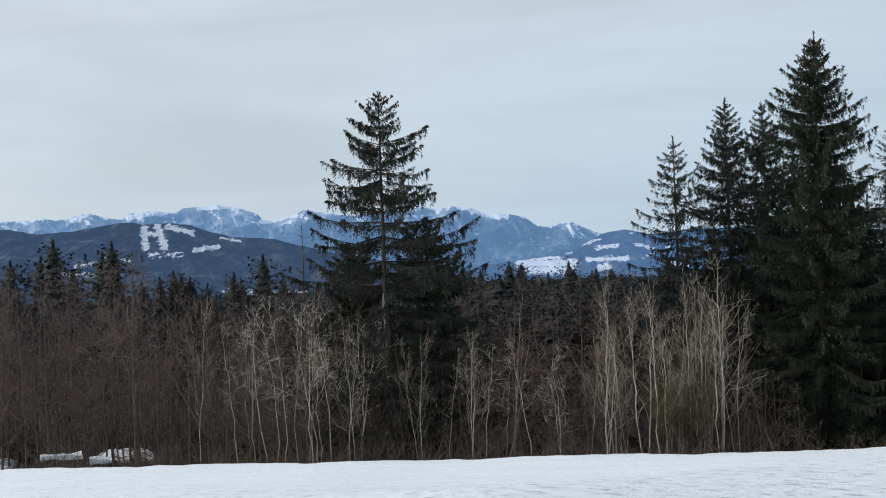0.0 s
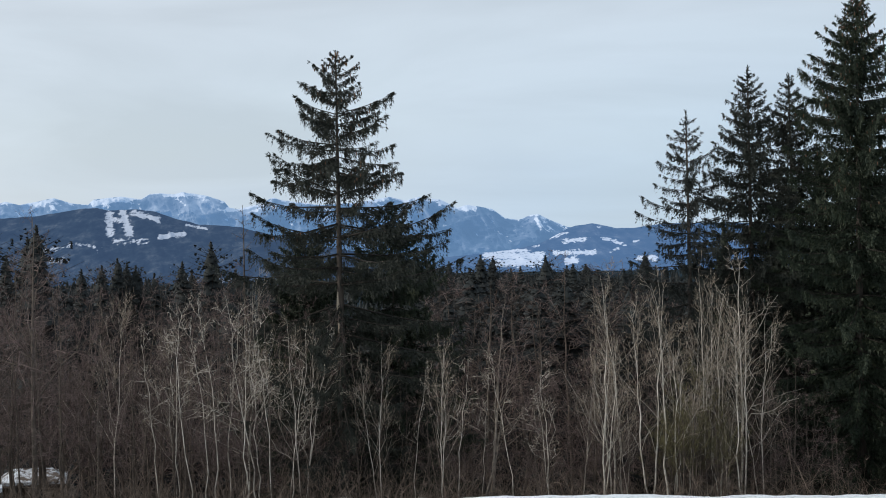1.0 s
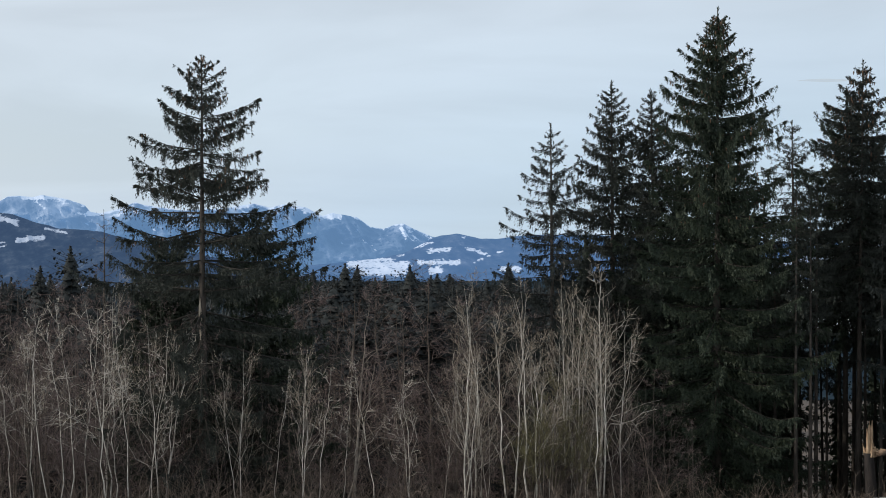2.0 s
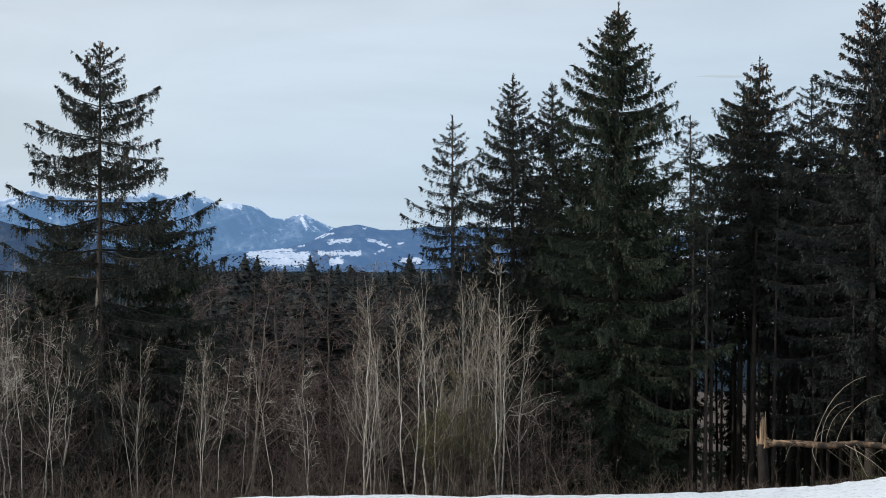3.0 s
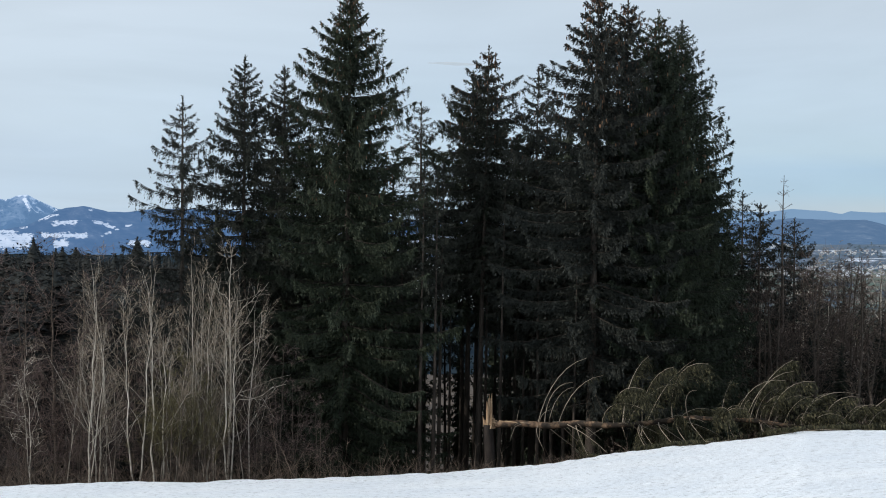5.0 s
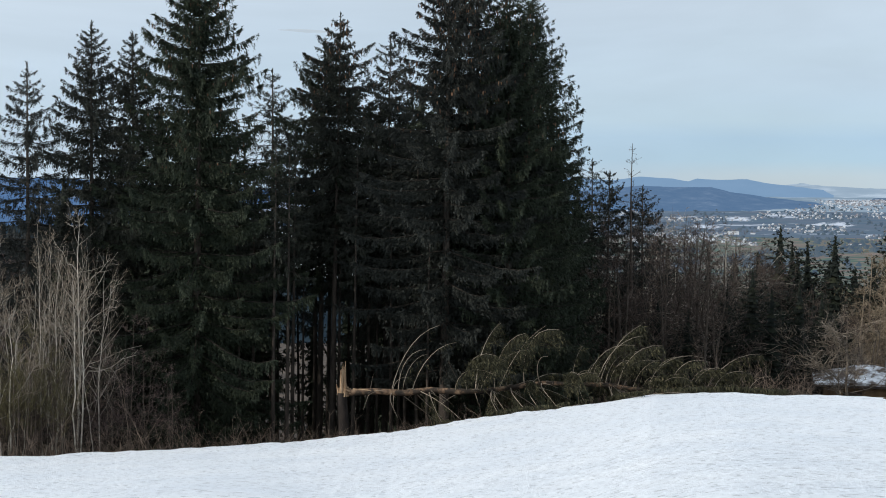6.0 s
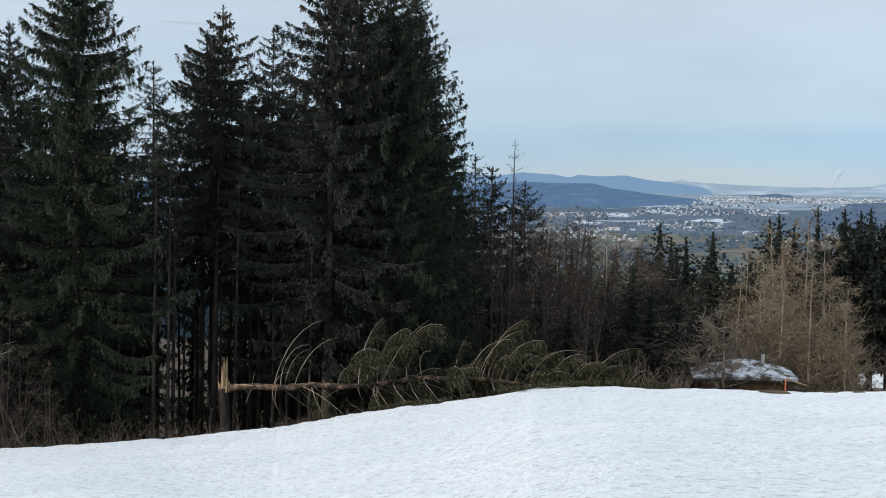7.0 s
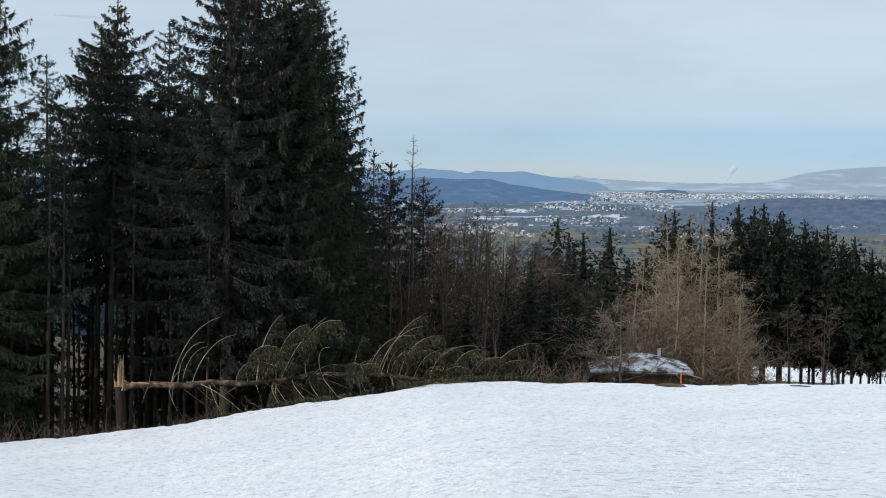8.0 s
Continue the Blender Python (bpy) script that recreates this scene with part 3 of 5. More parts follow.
def ground_z(x, y):
    x, y = np.asarray(x, float), np.asarray(y, float)
    r, az = np.hypot(x, y), np.degrees(np.arctan2(x, y))
    dep = np.tan(np.radians(np.interp(az, DEP_AZ, DEP)))
    a = -0.45 * DROP / CREST ** 2
    s = dep - DROP / CREST - a * CREST
    near = EYE - DROP - s * r - a * r ** 2
    past = np.maximum(r - CREST, 0)
    beyond = EYE - CREST * dep - (dep + 0.03) * past - np.minimum(past, 60) ** 2 * 0.0022
    z = np.where(r < CREST, near, beyond)
    z = z + (rough(x * 0.55, y * 0.55, 4, 15) - 0.46) * 0.22 * smooth(46, 54, r) * (1 - smooth(58, 66, r))
    z = z - 0.38 * np.sin(np.pi * np.clip(r / 50, 0, 1)) * smooth(8, 24, r) * smooth(17, 23, az) * (1 - smooth(30, 38, az))
    z = z + (rough(x * 1.7, y * 1.7, 3, 18) - 0.42) * 0.20 * smooth(50, 54, r) * (1 - smooth(57, 60, r)) * (0.35 + 0.65 * within(az, 20, 31, 4))
    w = smooth(15, 36, az)
    far = np.interp(r, FAR_R, FAR_LEFT) * (1 - w) + np.interp(r, FAR_R, FAR_RIGHT) * w
    f = smooth(85, 190, r)
    z = z * (1 - f) + far * f
    z = z + (rough(x * 0.08, y * 0.08, 3, 4) - 0.45) * 0.10 * smooth(6, 20, r) * (1 - smooth(43, 54, r))
    return z + (rough(x * 0.02, y * 0.02, 4, 9) - 0.45) * 5 * smooth(110, 400, r)


def ground(x, y):
    return float(ground_z(x, y))


def build_ground():
    rs = np.concatenate([np.arange(0.5, 48, 1.5), np.arange(48, 52, 1.0), np.arange(52, 60, 0.3), np.arange(60, 62, 0.5), np.geomspace(62.5, 4900, 95)])
    azs = np.concatenate([np.arange(-180, -26, 3.0), np.arange(-26, 10, 0.25), np.arange(10, 46, 0.125), np.arange(46, 60, 0.25), np.arange(60, 180, 3.0)])
    rr, aa = np.meshgrid(rs, azs, indexing="ij")
    x, y = rr * np.sin(np.radians(aa)), rr * np.cos(np.radians(aa))
    z = ground_z(x, y)
    nr, na = rr.shape
    verts = np.stack([x, y, z], -1).reshape(-1, 3)
    i = np.arange(nr * na).reshape(nr, na)
    j = np.roll(i, -1, axis=1)
    quads = np.stack([i[:-1], i[1:], j[1:], j[:-1]], -1).reshape(-1, 4)
    verts = np.concatenate([verts, [[0, 0, EYE - DROP]]])
    fan = np.stack([np.full(na, nr * na), i[0], j[0]], -1)
    mid = verts[quads].mean(1)
    r, az = np.hypot(mid[:, 0], mid[:, 1]), np.degrees(np.arctan2(mid[:, 0], mid[:, 1]))
    edge = 56.6 + (rough(az * 0.35, r * 0 + 3, 4, 7) - 0.45) * 2.6
    slot = np.where(r < edge, 0, 1)
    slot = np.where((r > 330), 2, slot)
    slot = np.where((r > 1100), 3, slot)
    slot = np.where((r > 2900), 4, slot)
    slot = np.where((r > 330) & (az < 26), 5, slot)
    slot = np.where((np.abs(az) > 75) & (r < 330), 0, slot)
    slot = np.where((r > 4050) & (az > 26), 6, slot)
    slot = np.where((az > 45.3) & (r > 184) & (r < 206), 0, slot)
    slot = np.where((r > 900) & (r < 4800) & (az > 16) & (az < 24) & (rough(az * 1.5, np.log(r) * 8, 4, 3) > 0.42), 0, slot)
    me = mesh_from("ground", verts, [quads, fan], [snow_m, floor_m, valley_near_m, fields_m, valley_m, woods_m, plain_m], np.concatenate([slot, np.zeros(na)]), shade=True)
    va, ve = np.degrees(np.arctan2(verts[:, 0], verts[:, 1])), np.degrees(np.arctan2(verts[:, 2] - EYE, np.maximum(np.hypot(verts[:, 0], verts[:, 1]), 1)))
    white = spots(va, ve, [(38.8, -0.64, 0.8, 0.05), (35.9, -1.14, 0.6, 0.05), (40.5, -1.0, 0.7, 0.03), (37.2, -0.85, 0.5, 0.03), (42.4, -0.72, 0.8, 0.03), (45.2, -0.55, 0.9, 0.03),
                           (48.3, -0.35, 0.9, 0.04), (34.2, -0.9, 0.5, 0.04), (43.6, -0.95, 0.5, 0.03), (39.6, -1.35, 0.5, 0.02), (47.0, -0.8, 0.6, 0.03), (50.5, -0.5, 0.9, 0.04)])
    white = white * (np.hypot(verts[:, 0], verts[:, 1]) > 1500)
    me.attributes.new("cover", "FLOAT", "POINT").data.foreach_set("value", np.asarray(white * 3.4, np.float32))
    tagged(new("ground", me), "old granular snow on a sloping meadow, running down to wooded slopes and a valley", "ground", kind="structure")


build_ground()

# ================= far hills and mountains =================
# blue of the far ranges is aerial haze, glowing from these materials
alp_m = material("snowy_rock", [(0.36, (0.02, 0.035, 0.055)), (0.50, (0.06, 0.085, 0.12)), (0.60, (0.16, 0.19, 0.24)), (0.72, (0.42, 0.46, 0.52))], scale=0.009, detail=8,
                 stretch=(1.2, 0.4, 1.3), crisp=0.58, haze=0.52, airlight=(0.21, 0.41, 0.74), second=(0.05, 0.8, 1.1), climb=0.0010, cover=(0.035, (0.90, 0.92, 0.95)))
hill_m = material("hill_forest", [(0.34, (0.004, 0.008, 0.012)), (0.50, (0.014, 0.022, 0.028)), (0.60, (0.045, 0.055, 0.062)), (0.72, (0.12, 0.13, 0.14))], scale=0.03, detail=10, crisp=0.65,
                  haze=0.32, airlight=(0.12, 0.215, 0.42), second=(0.15, 0.6, 1.3), stretch=(1, 0.22, 1.3), cover=(0.11, (0.62, 0.66, 0.73)))
east_m = material("haze_blue_hill_forest", [(0.34, (0.008, 0.015, 0.02)), (0.50, (0.03, 0.04, 0.05)), (0.60, (0.07, 0.08, 0.09)), (0.74, (0.20, 0.21, 0.23))], scale=0.025, detail=10, crisp=0.65,
                  haze=0.52, airlight=(0.15, 0.31, 0.62), second=(0.12, 0.6, 1.3), stretch=(1, 0.25, 1.3), cover=(0.09, (0.90, 0.93, 0.97)))
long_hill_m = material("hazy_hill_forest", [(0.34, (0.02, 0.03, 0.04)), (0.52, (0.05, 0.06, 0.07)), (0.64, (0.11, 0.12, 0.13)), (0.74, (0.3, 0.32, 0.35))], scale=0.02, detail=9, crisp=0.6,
                       haze=0.6, airlight=(0.15, 0.28, 0.50), second=(0.12, 0.7, 1.3))
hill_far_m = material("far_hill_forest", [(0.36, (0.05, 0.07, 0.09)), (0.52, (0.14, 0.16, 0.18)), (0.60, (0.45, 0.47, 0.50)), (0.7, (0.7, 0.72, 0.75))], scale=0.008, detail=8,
                      crisp=0.6, haze=0.76, stretch=(1, 1, 9), airlight=(0.39, 0.525, 0.675))
blue_far_m = material("haze_blue_far_forest", [(0.36, (0.05, 0.07, 0.09)), (0.6, (0.10, 0.12, 0.15))], scale=0.01, detail=8, crisp=0.6, haze=0.8, stretch=(1, 1, 4), airlight=(0.24, 0.40, 0.62))
knoll_m = material("hazy_knoll", [(0.3, (0.03, 0.04, 0.045)), (0.7, (0.10, 0.11, 0.11))], scale=0.05, detail=7, haze=0.6, airlight=(0.15, 0.25, 0.42))
rise_m = material("wooded_rise", [(0.36, (0.01, 0.014, 0.016)), (0.64, (0.10, 0.10, 0.09))], scale=0.05, detail=8, crisp=0.62, haze=0.46, airlight=(0.17, 0.28, 0.48), stretch=(1, 1, 2))


def far_ridge(name, label, az0, az1, step, dist, peaks, foot, depth, mats, clear=None, grain=0.1, seed=0, rows=46, sharp=1.0, relief=60):
    """A range of hills. peaks: azimuth and elevation of its tops and gaps in degrees; foot: elevation of its base.
    clear(az, el): how surely snow lies open there, 0 to 1."""
    azs = np.arange(az0, az1, step)
    tops = np.interp(azs, [p[0] for p in peaks], [p[1] for p in peaks])
    tops = tops + (ridged(azs * 2.6, azs * 0 + 1.7, 6, seed) - 0.66) * grain
    v = np.linspace(0, 1, rows)
    vv, aa = np.meshgrid(v, azs, indexing="ij")
    tt = np.broadcast_to(tops, vv.shape)
    el = foot + (tt - foot) * vv ** sharp
    folds = (ridged(aa * 1.15 + vv * 1.2, vv * 2.1 - aa * 0.25, 4, seed + 5) - 0.6) * relief * (0.3 + vv) * (1.05 - vv)
    d = dist - depth * (1 - vv) - folds
    a = np.radians(aa)
    x, y, z = d * np.sin(a), d * np.cos(a), EYE + d * np.tan(np.radians(el))
    nr, na = x.shape
    verts = np.stack([x, y, z], -1).reshape(-1, 3)
    tail = np.stack([x[-1] * 1.03, y[-1] * 1.03, z[-1] * 0 - 60], -1)
    skirt = np.stack([x[0], y[0], z[0] * 0 - 95], -1)
    verts = np.concatenate([verts, tail, skirt])
    i = np.arange(nr * na).reshape(nr, na)
    i = np.concatenate([[nr * na + na + np.arange(na)], i, [nr * na + np.arange(na)]])
    quads = np.stack([i[:-1, :-1], i[:-1, 1:], i[1:, 1:], i[1:, :-1]], -1).reshape(-1, 4)
    me = mesh_from(name, verts, [quads], mats, None, shade=True)
    if clear:
        lies = clear(np.degrees(np.arctan2(verts[:, 0], verts[:, 1])), np.degrees(np.arctan2(verts[:, 2] - EYE, np.hypot(verts[:, 0], verts[:, 1]))))
        me.attributes.new("cover", "FLOAT", "POINT").data.foreach_set("value", np.asarray(lies * 3.4, np.float32))
    return tagged(new(name, me), label, "mountain", kind="structure")


def strokes(az, el, rows):
    """How deep inside the nearest of the bands (azimuth and elevation of both ends, half width) a place lies, 0 to 1."""
    got = np.zeros(len(az))
    for a0, e0, a1, e1, w in rows:
        f = np.clip(((az - a0) * (a1 - a0) + (el - e0) * (e1 - e0)) / ((a1 - a0) ** 2 + (e1 - e0) ** 2), 0, 1)
        off = np.hypot(az - a0 - f * (a1 - a0), el - e0 - f * (e1 - e0))
        got = np.maximum(got, 1.0 - 0.5 * np.maximum(off / w - 0.5, 0))
    return np.clip(got, 0, 1)


ALPS = [(-24, 1.2), (-18, 1.3), (-14.9, 1.48), (-14.1, 1.47), (-13.8, 1.58), (-13.3, 1.45), (-12.1, 1.69), (-11.5, 1.49), (-10.9, 1.43), (-10.7, 1.62), (-9.7, 1.71), (-9.0, 1.61),
        (-8.7, 1.79), (-8.3, 1.82), (-7.85, 1.77), (-7.5, 1.85), (-6.6, 1.70), (-6.0, 1.48), (-5.8, 1.24), (-5.5, 1.20), (-4.9, 1.33), (-4.2, 1.60), (-3.9, 1.50), (-2.5, 1.3),
        (-1.0, 1.38), (0.1, 1.56), (0.7, 1.40), (1.15, 1.53), (2.0, 1.42), (2.6, 1.11), (3.0, 1.21), (3.9, 1.05), (4.4, 0.69), (4.9, 0.62), (5.35, 0.79), (5.65, 0.81),
        (6.0, 0.62), (6.7, 0.32), (9, 0.1), (14, 0.0)]


def alp_cover(az, el):
    """Snow fields under the ridge and in the gullies."""
    top = np.interp(az, [p[0] for p in ALPS], [p[1] for p in ALPS])
    below = top - el
    field = np.clip(1.0 - below / (0.04 + 0.9 * np.clip(rough(az * 1.5, az * 0 + 2, 3, 41) - 0.3, 0, 1)), 0, 1)
    gully = np.clip(ridged(az * 1.3 + el * 1.6, el * 1.4 - az * 0.4, 4, 43) * 2.8 - 1.45 - below * 0.45, 0, 1)
    caps = strokes(az, el, [(2.75, 1.12, 3.25, 1.14, 0.09), (5.55, 0.62, 5.7, 0.38, 0.05), (-10.7, 1.5, -9.6, 1.62, 0.08), (-5.9, 1.16, -4.6, 1.38, 0.07), (-8.2, 1.74, -7.3, 1.76, 0.05)])
    return np.maximum(np.maximum(0.72 * field, 0.76 * gully), caps)


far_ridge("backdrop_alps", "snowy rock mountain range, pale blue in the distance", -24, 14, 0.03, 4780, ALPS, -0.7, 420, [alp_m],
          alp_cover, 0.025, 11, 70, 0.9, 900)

SKI_HILL = [(-24, 1.1), (-14.9, 1.17), (-14.0, 0.98), (-12.7, 1.04), (-12.1, 1.13), (-11.1, 1.29), (-10.6, 1.31), (-10.2, 1.22), (-9.2, 1.23), (-8.5, 1.15), (-8.0, 0.95),
            (-7.4, 0.78), (-6.9, 0.65), (-6.2, 0.61), (-5.4, 0.52), (-4.8, 0.34), (-3.5, 0.0), (-1, -0.5), (1, -0.8)]


def ski_cover(az, el):
    """Two ski runs joined by a traverse, a cleared ridge arm, and snowy meadows and farms below them."""
    runs = strokes(az, el, [(-10.16, 1.08, -10.13, 0.42, 0.11), (-9.64, 1.08, -9.46, 0.38, 0.11), (-10.12, 0.88, -9.64, 0.84, 0.06), (-9.30, 1.13, -8.40, 0.86, 0.08),
                            (-7.37, 0.64, -6.66, 0.48, 0.04), (-8.35, 0.22, -7.49, 0.32, 0.07)])
    low = strokes(az, el, [(-9.95, 0.09, -8.81, 0.06, 0.09), (-12.72, -0.24, -11.56, -0.07, 0.06), (-11.60, -0.01, -10.96, -0.03, 0.045), (-10.92, -0.03, -10.60, -0.18, 0.05),
                           (-13.13, -0.46, -11.68, -0.60, 0.08), (-7.33, -1.35, -7.04, -1.38, 0.08), (-6.41, -1.46, -5.51, -1.49, 0.10), (-4.85, -1.45, -4.33, -1.47, 0.08)])
    return np.maximum(runs * 0.8, low * 0.56)


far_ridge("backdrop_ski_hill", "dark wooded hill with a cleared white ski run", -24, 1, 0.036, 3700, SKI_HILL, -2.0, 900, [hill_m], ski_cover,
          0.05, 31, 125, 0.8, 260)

EAST_HILL = [(2, -0.75), (3.5, -0.6), (4.6, -0.5), (5.6, -0.3), (6.2, -0.02), (6.7, 0.26), (7.0, 0.36), (7.6, 0.43), (8.1, 0.34), (8.5, 0.24), (9.1, 0.23), (10.0, 0.34), (10.6, 0.39),
             (13, 0.35), (17, 0.1), (22, 0.05), (26, 0.2), (28, 0.3), (31.3, 0.14), (32.6, 0.25), (33.6, 0.35), (34.7, 0.30), (36.1, 0.33), (36.8, 0.15), (37.8, 0.02), (38.9, -0.11), (39.9, -0.2),
             (41, -0.45)]


def east_cover(az, el):
    """Clearings on the wooded hill and the white valley floor before it."""
    valley = strokes(az, el, [(3.23, -0.53, 5.12, -0.53, 0.05), (3.69, -0.70, 5.71, -0.75, 0.12), (4.07, -0.95, 5.65, -0.96, 0.12), (6.21, -0.64, 7.69, -0.65, 0.07),
                              (6.68, -0.94, 6.97, -0.92, 0.10), (9.3, -0.9, 9.9, -0.9, 0.08)])
    clear = strokes(az, el, [(5.88, -0.07, 6.68, 0.09, 0.05), (6.55, -0.22, 7.35, -0.14, 0.07), (8.03, -0.14, 8.45, -0.25, 0.06), (8.40, -0.25, 8.82, -0.38, 0.05),
                             (8.28, -0.63, 8.57, -0.52, 0.04), (5.39, -0.39, 5.63, -0.37, 0.03), (9.12, -0.25, 9.33, -0.25, 0.03), (7.82, 0.28, 7.94, 0.28, 0.03)])
    behind = spots(az, el, [(13, -0.2, 0.6, 0.1), (17.8, -0.7, 1.5, 0.45), (21, -0.6, 1.8, 0.5), (24, -0.7, 1.5, 0.45)])
    return np.maximum(np.maximum(0.82 * valley, 0.66 * clear), 0.95 * behind)


far_ridge("backdrop_hills", "low wooded hills with snowy clearings, blue in the haze", 2, 27, 0.045, 4300, EAST_HILL, -1.5, 800, [east_m], east_cover,
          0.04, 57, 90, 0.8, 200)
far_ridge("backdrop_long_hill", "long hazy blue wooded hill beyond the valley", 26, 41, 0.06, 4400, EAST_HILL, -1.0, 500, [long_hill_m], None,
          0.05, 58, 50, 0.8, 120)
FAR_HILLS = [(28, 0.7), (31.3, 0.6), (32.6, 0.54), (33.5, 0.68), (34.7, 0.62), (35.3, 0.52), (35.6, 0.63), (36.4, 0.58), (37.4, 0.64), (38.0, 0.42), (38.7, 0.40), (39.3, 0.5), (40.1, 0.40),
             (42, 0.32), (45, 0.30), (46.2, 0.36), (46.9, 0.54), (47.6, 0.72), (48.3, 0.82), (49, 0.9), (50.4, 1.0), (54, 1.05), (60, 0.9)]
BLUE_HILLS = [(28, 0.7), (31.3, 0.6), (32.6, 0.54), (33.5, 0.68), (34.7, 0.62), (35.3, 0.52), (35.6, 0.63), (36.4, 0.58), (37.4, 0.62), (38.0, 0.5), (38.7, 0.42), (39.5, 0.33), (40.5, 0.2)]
far_ridge("backdrop_blue_hills", "faint hills on the horizon, blue in the haze", 28, 40.5, 0.06, 4860, BLUE_HILLS, -0.5, 120, [blue_far_m], None, 0.03, 71, 24, 1.0, 10)
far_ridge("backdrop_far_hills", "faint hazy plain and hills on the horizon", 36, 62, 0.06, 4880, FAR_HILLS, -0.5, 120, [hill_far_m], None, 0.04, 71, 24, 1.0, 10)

# ================= the tall spruces at the meadow's edge =================


def lone_spruce(az, d, top, meshes_of, label, turn=0.0, group="spruces at the meadow's edge", scar=None, tilt=0.0):
    p = at(az, d)
    base = ground(p.x, p.y) - 0.3
    h = high(top, d) - base
    top = tree("spruce", meshes_of(h), Matrix.Translation((p.x, p.y, base)) @ Matrix.Rotation(radians(tilt), 4, "Y") @ Matrix.Rotation(turn, 4, "Z"), label, group)
    if scar:
        # a long strip of peeled bark on the sunny side of the trunk
        v = np.linspace(0, 1, 7)
        low, top_end, seed, lean = scar
        stem = trunk_path(np.random.default_rng(seed), h, lean, 0.004)
        zs = low + (top_end - low) * v
        core, _ = along(stem, np.zeros(7, int), zs / h)
        line = (core + np.stack([-0.09 + 0.015 * np.sin(v * 6), -0.15 + 0.012 * (zs - low), 0 * v], -1))[None]
        part("bark_scar", mesh_from("bark_scar", *tubes(line, (0.075 * np.sin(np.pi * (0.08 + 0.84 * v)))[None], 6), scar_m, shade=True), None, top, "pale strip of peeled bark")
    return top


SCAR_LOW = high(-3.45, 64) - ground(*at(-1.75, 64).xy) + 0.3
lone_spruce(-1.75, 64, 6.95, lambda h: spruce_meshes(3, h, 4.9, dense=2500, bulge=0.34, gappy=0.25, wild=0.12, cones=250, bare=0.10, spacing=0.8, per=5, twigs=12500, droop=0.26, tuft=0.26, fat=0.040, lean=0.012,
                                                    sway=0.34, thick=0.024, hanging=1.7),
            "tall open-crowned spruce with sagging boughs and a visible trunk", scar=(SCAR_LOW, SCAR_LOW + 1.7, 3, 0.012))
lone_spruce(0.15, 68, 1.35, lambda h: spruce_meshes(4, h, 3.4, dense=9000, bulge=0.3, bare=0.02, spacing=0.6, per=6, twigs=8500, tuft=0.30, fat=0.052, power=0.45, needles=needle_dark_m),
            "dark bushy spruce behind a tall open one")
lone_spruce(-3.0, 68, 0.1, lambda h: spruce_meshes(24, h, 3.2, dense=7000, bare=0.02, spacing=0.6, per=6, twigs=8500, tuft=0.30, fat=0.052, power=0.48, needles=needle_dark_m),
            "dark bushy spruce beside a tall open one")
lone_spruce(11.2, 65, 4.5, lambda h: spruce_meshes(5, h, 3.1, dense=2000, wild=0.08, bulge=0.5, bare=0.1, spacing=0.72, per=5, twigs=6200, droop=0.22, tuft=0.21, fat=0.033, sway=0.33,
                                                  needles=needle_brown_m), "slender thin-crowned spruce with brownish needles")
lone_spruce(13.4, 66, 5.95, lambda h: spruce_meshes(7, h, 2.9, dense=4500, gappy=0.4, wild=0.08, bulge=0.32, bare=0.05, spacing=0.68, per=6, twigs=11500, droop=0.2, tuft=0.23, fat=0.037, sway=0.28),
            "dark pointed spruce standing among bare trees")
lone_spruce(15.05, 69, 5.7, lambda h: spruce_meshes(8, h, 2.7, dense=4000, gappy=0.4, wild=0.08, bulge=0.34, bare=0.1, spacing=0.68, per=6, twigs=10000, tuft=0.23, fat=0.038, sway=0.36, droop=0.2),
            "narrow dark spruce pressed against a broad one")
lone_spruce(17.15, 65, 8.55, lambda h: spruce_meshes(9, h, 4.7, dense=24000, gappy=0.25, wild=0.06, bulge=0.45, cones=500, bare=0.02, spacing=0.72, per=7, twigs=24000, droop=0.24, tuft=0.26, fat=0.040, sway=0.28,
                                                    needles=needle_dark_m), "broad dense spruce, dark green down to the ground")
lone_spruce(20.0, 75, 4.5, lambda h: spruce_meshes(11, h, 1.9, bulge=0.25, bare=0.3, spacing=0.65, per=5, twigs=3600, tuft=0.21, fat=0.035, sway=0.43),
            "thin gappy spruce with a bare lower trunk")
lone_spruce(21.7, 71, 5.6, lambda h: spruce_meshes(12, h, 3.5, thick=0.016, dense=5000, gappy=0.4, wild=0.06, bulge=0.5, bare=0.46, spacing=0.75, per=6, twigs=7500, tuft=0.25, fat=0.040,
                                                  needles=needle_dark_m), "dark spruce with a rounded crown")
lone_spruce(22.15, 68, 6.5, lambda h: spruce_meshes(13, h, 2.9, thick=0.015, dense=4500, gappy=0.4, wild=0.07, bulge=0.5, cones=200, bare=0.50, spacing=0.78, per=6, twigs=6500, tuft=0.22, fat=0.038, sway=0.38),
            "tall pointed spruce with a bare lower trunk", tilt=1.3)
lone_spruce(24.15, 71, 5.75, lambda h: spruce_meshes(14, h, 3.2, thick=0.016, dense=2600, gappy=0.5, wild=0.08, bulge=0.36, bare=0.15, spacing=0.72, per=6, twigs=7500, tuft=0.22, fat=0.038, sway=0.38),
            "gappy dark spruce with a drooping crown")
lone_spruce(26.35, 65, 8.55, lambda h: spruce_meshes(15, h, 3.9, dense=12000, gappy=0.3, wild=0.07, bulge=0.34, cones=450, bare=0.16, spacing=0.82, per=6, twigs=13000, droop=0.16, tuft=0.26, fat=0.042, sway=0.33,
                                                    needles=needle_brown_m, hanging=1.3), "very tall spruce hung with brown cones")
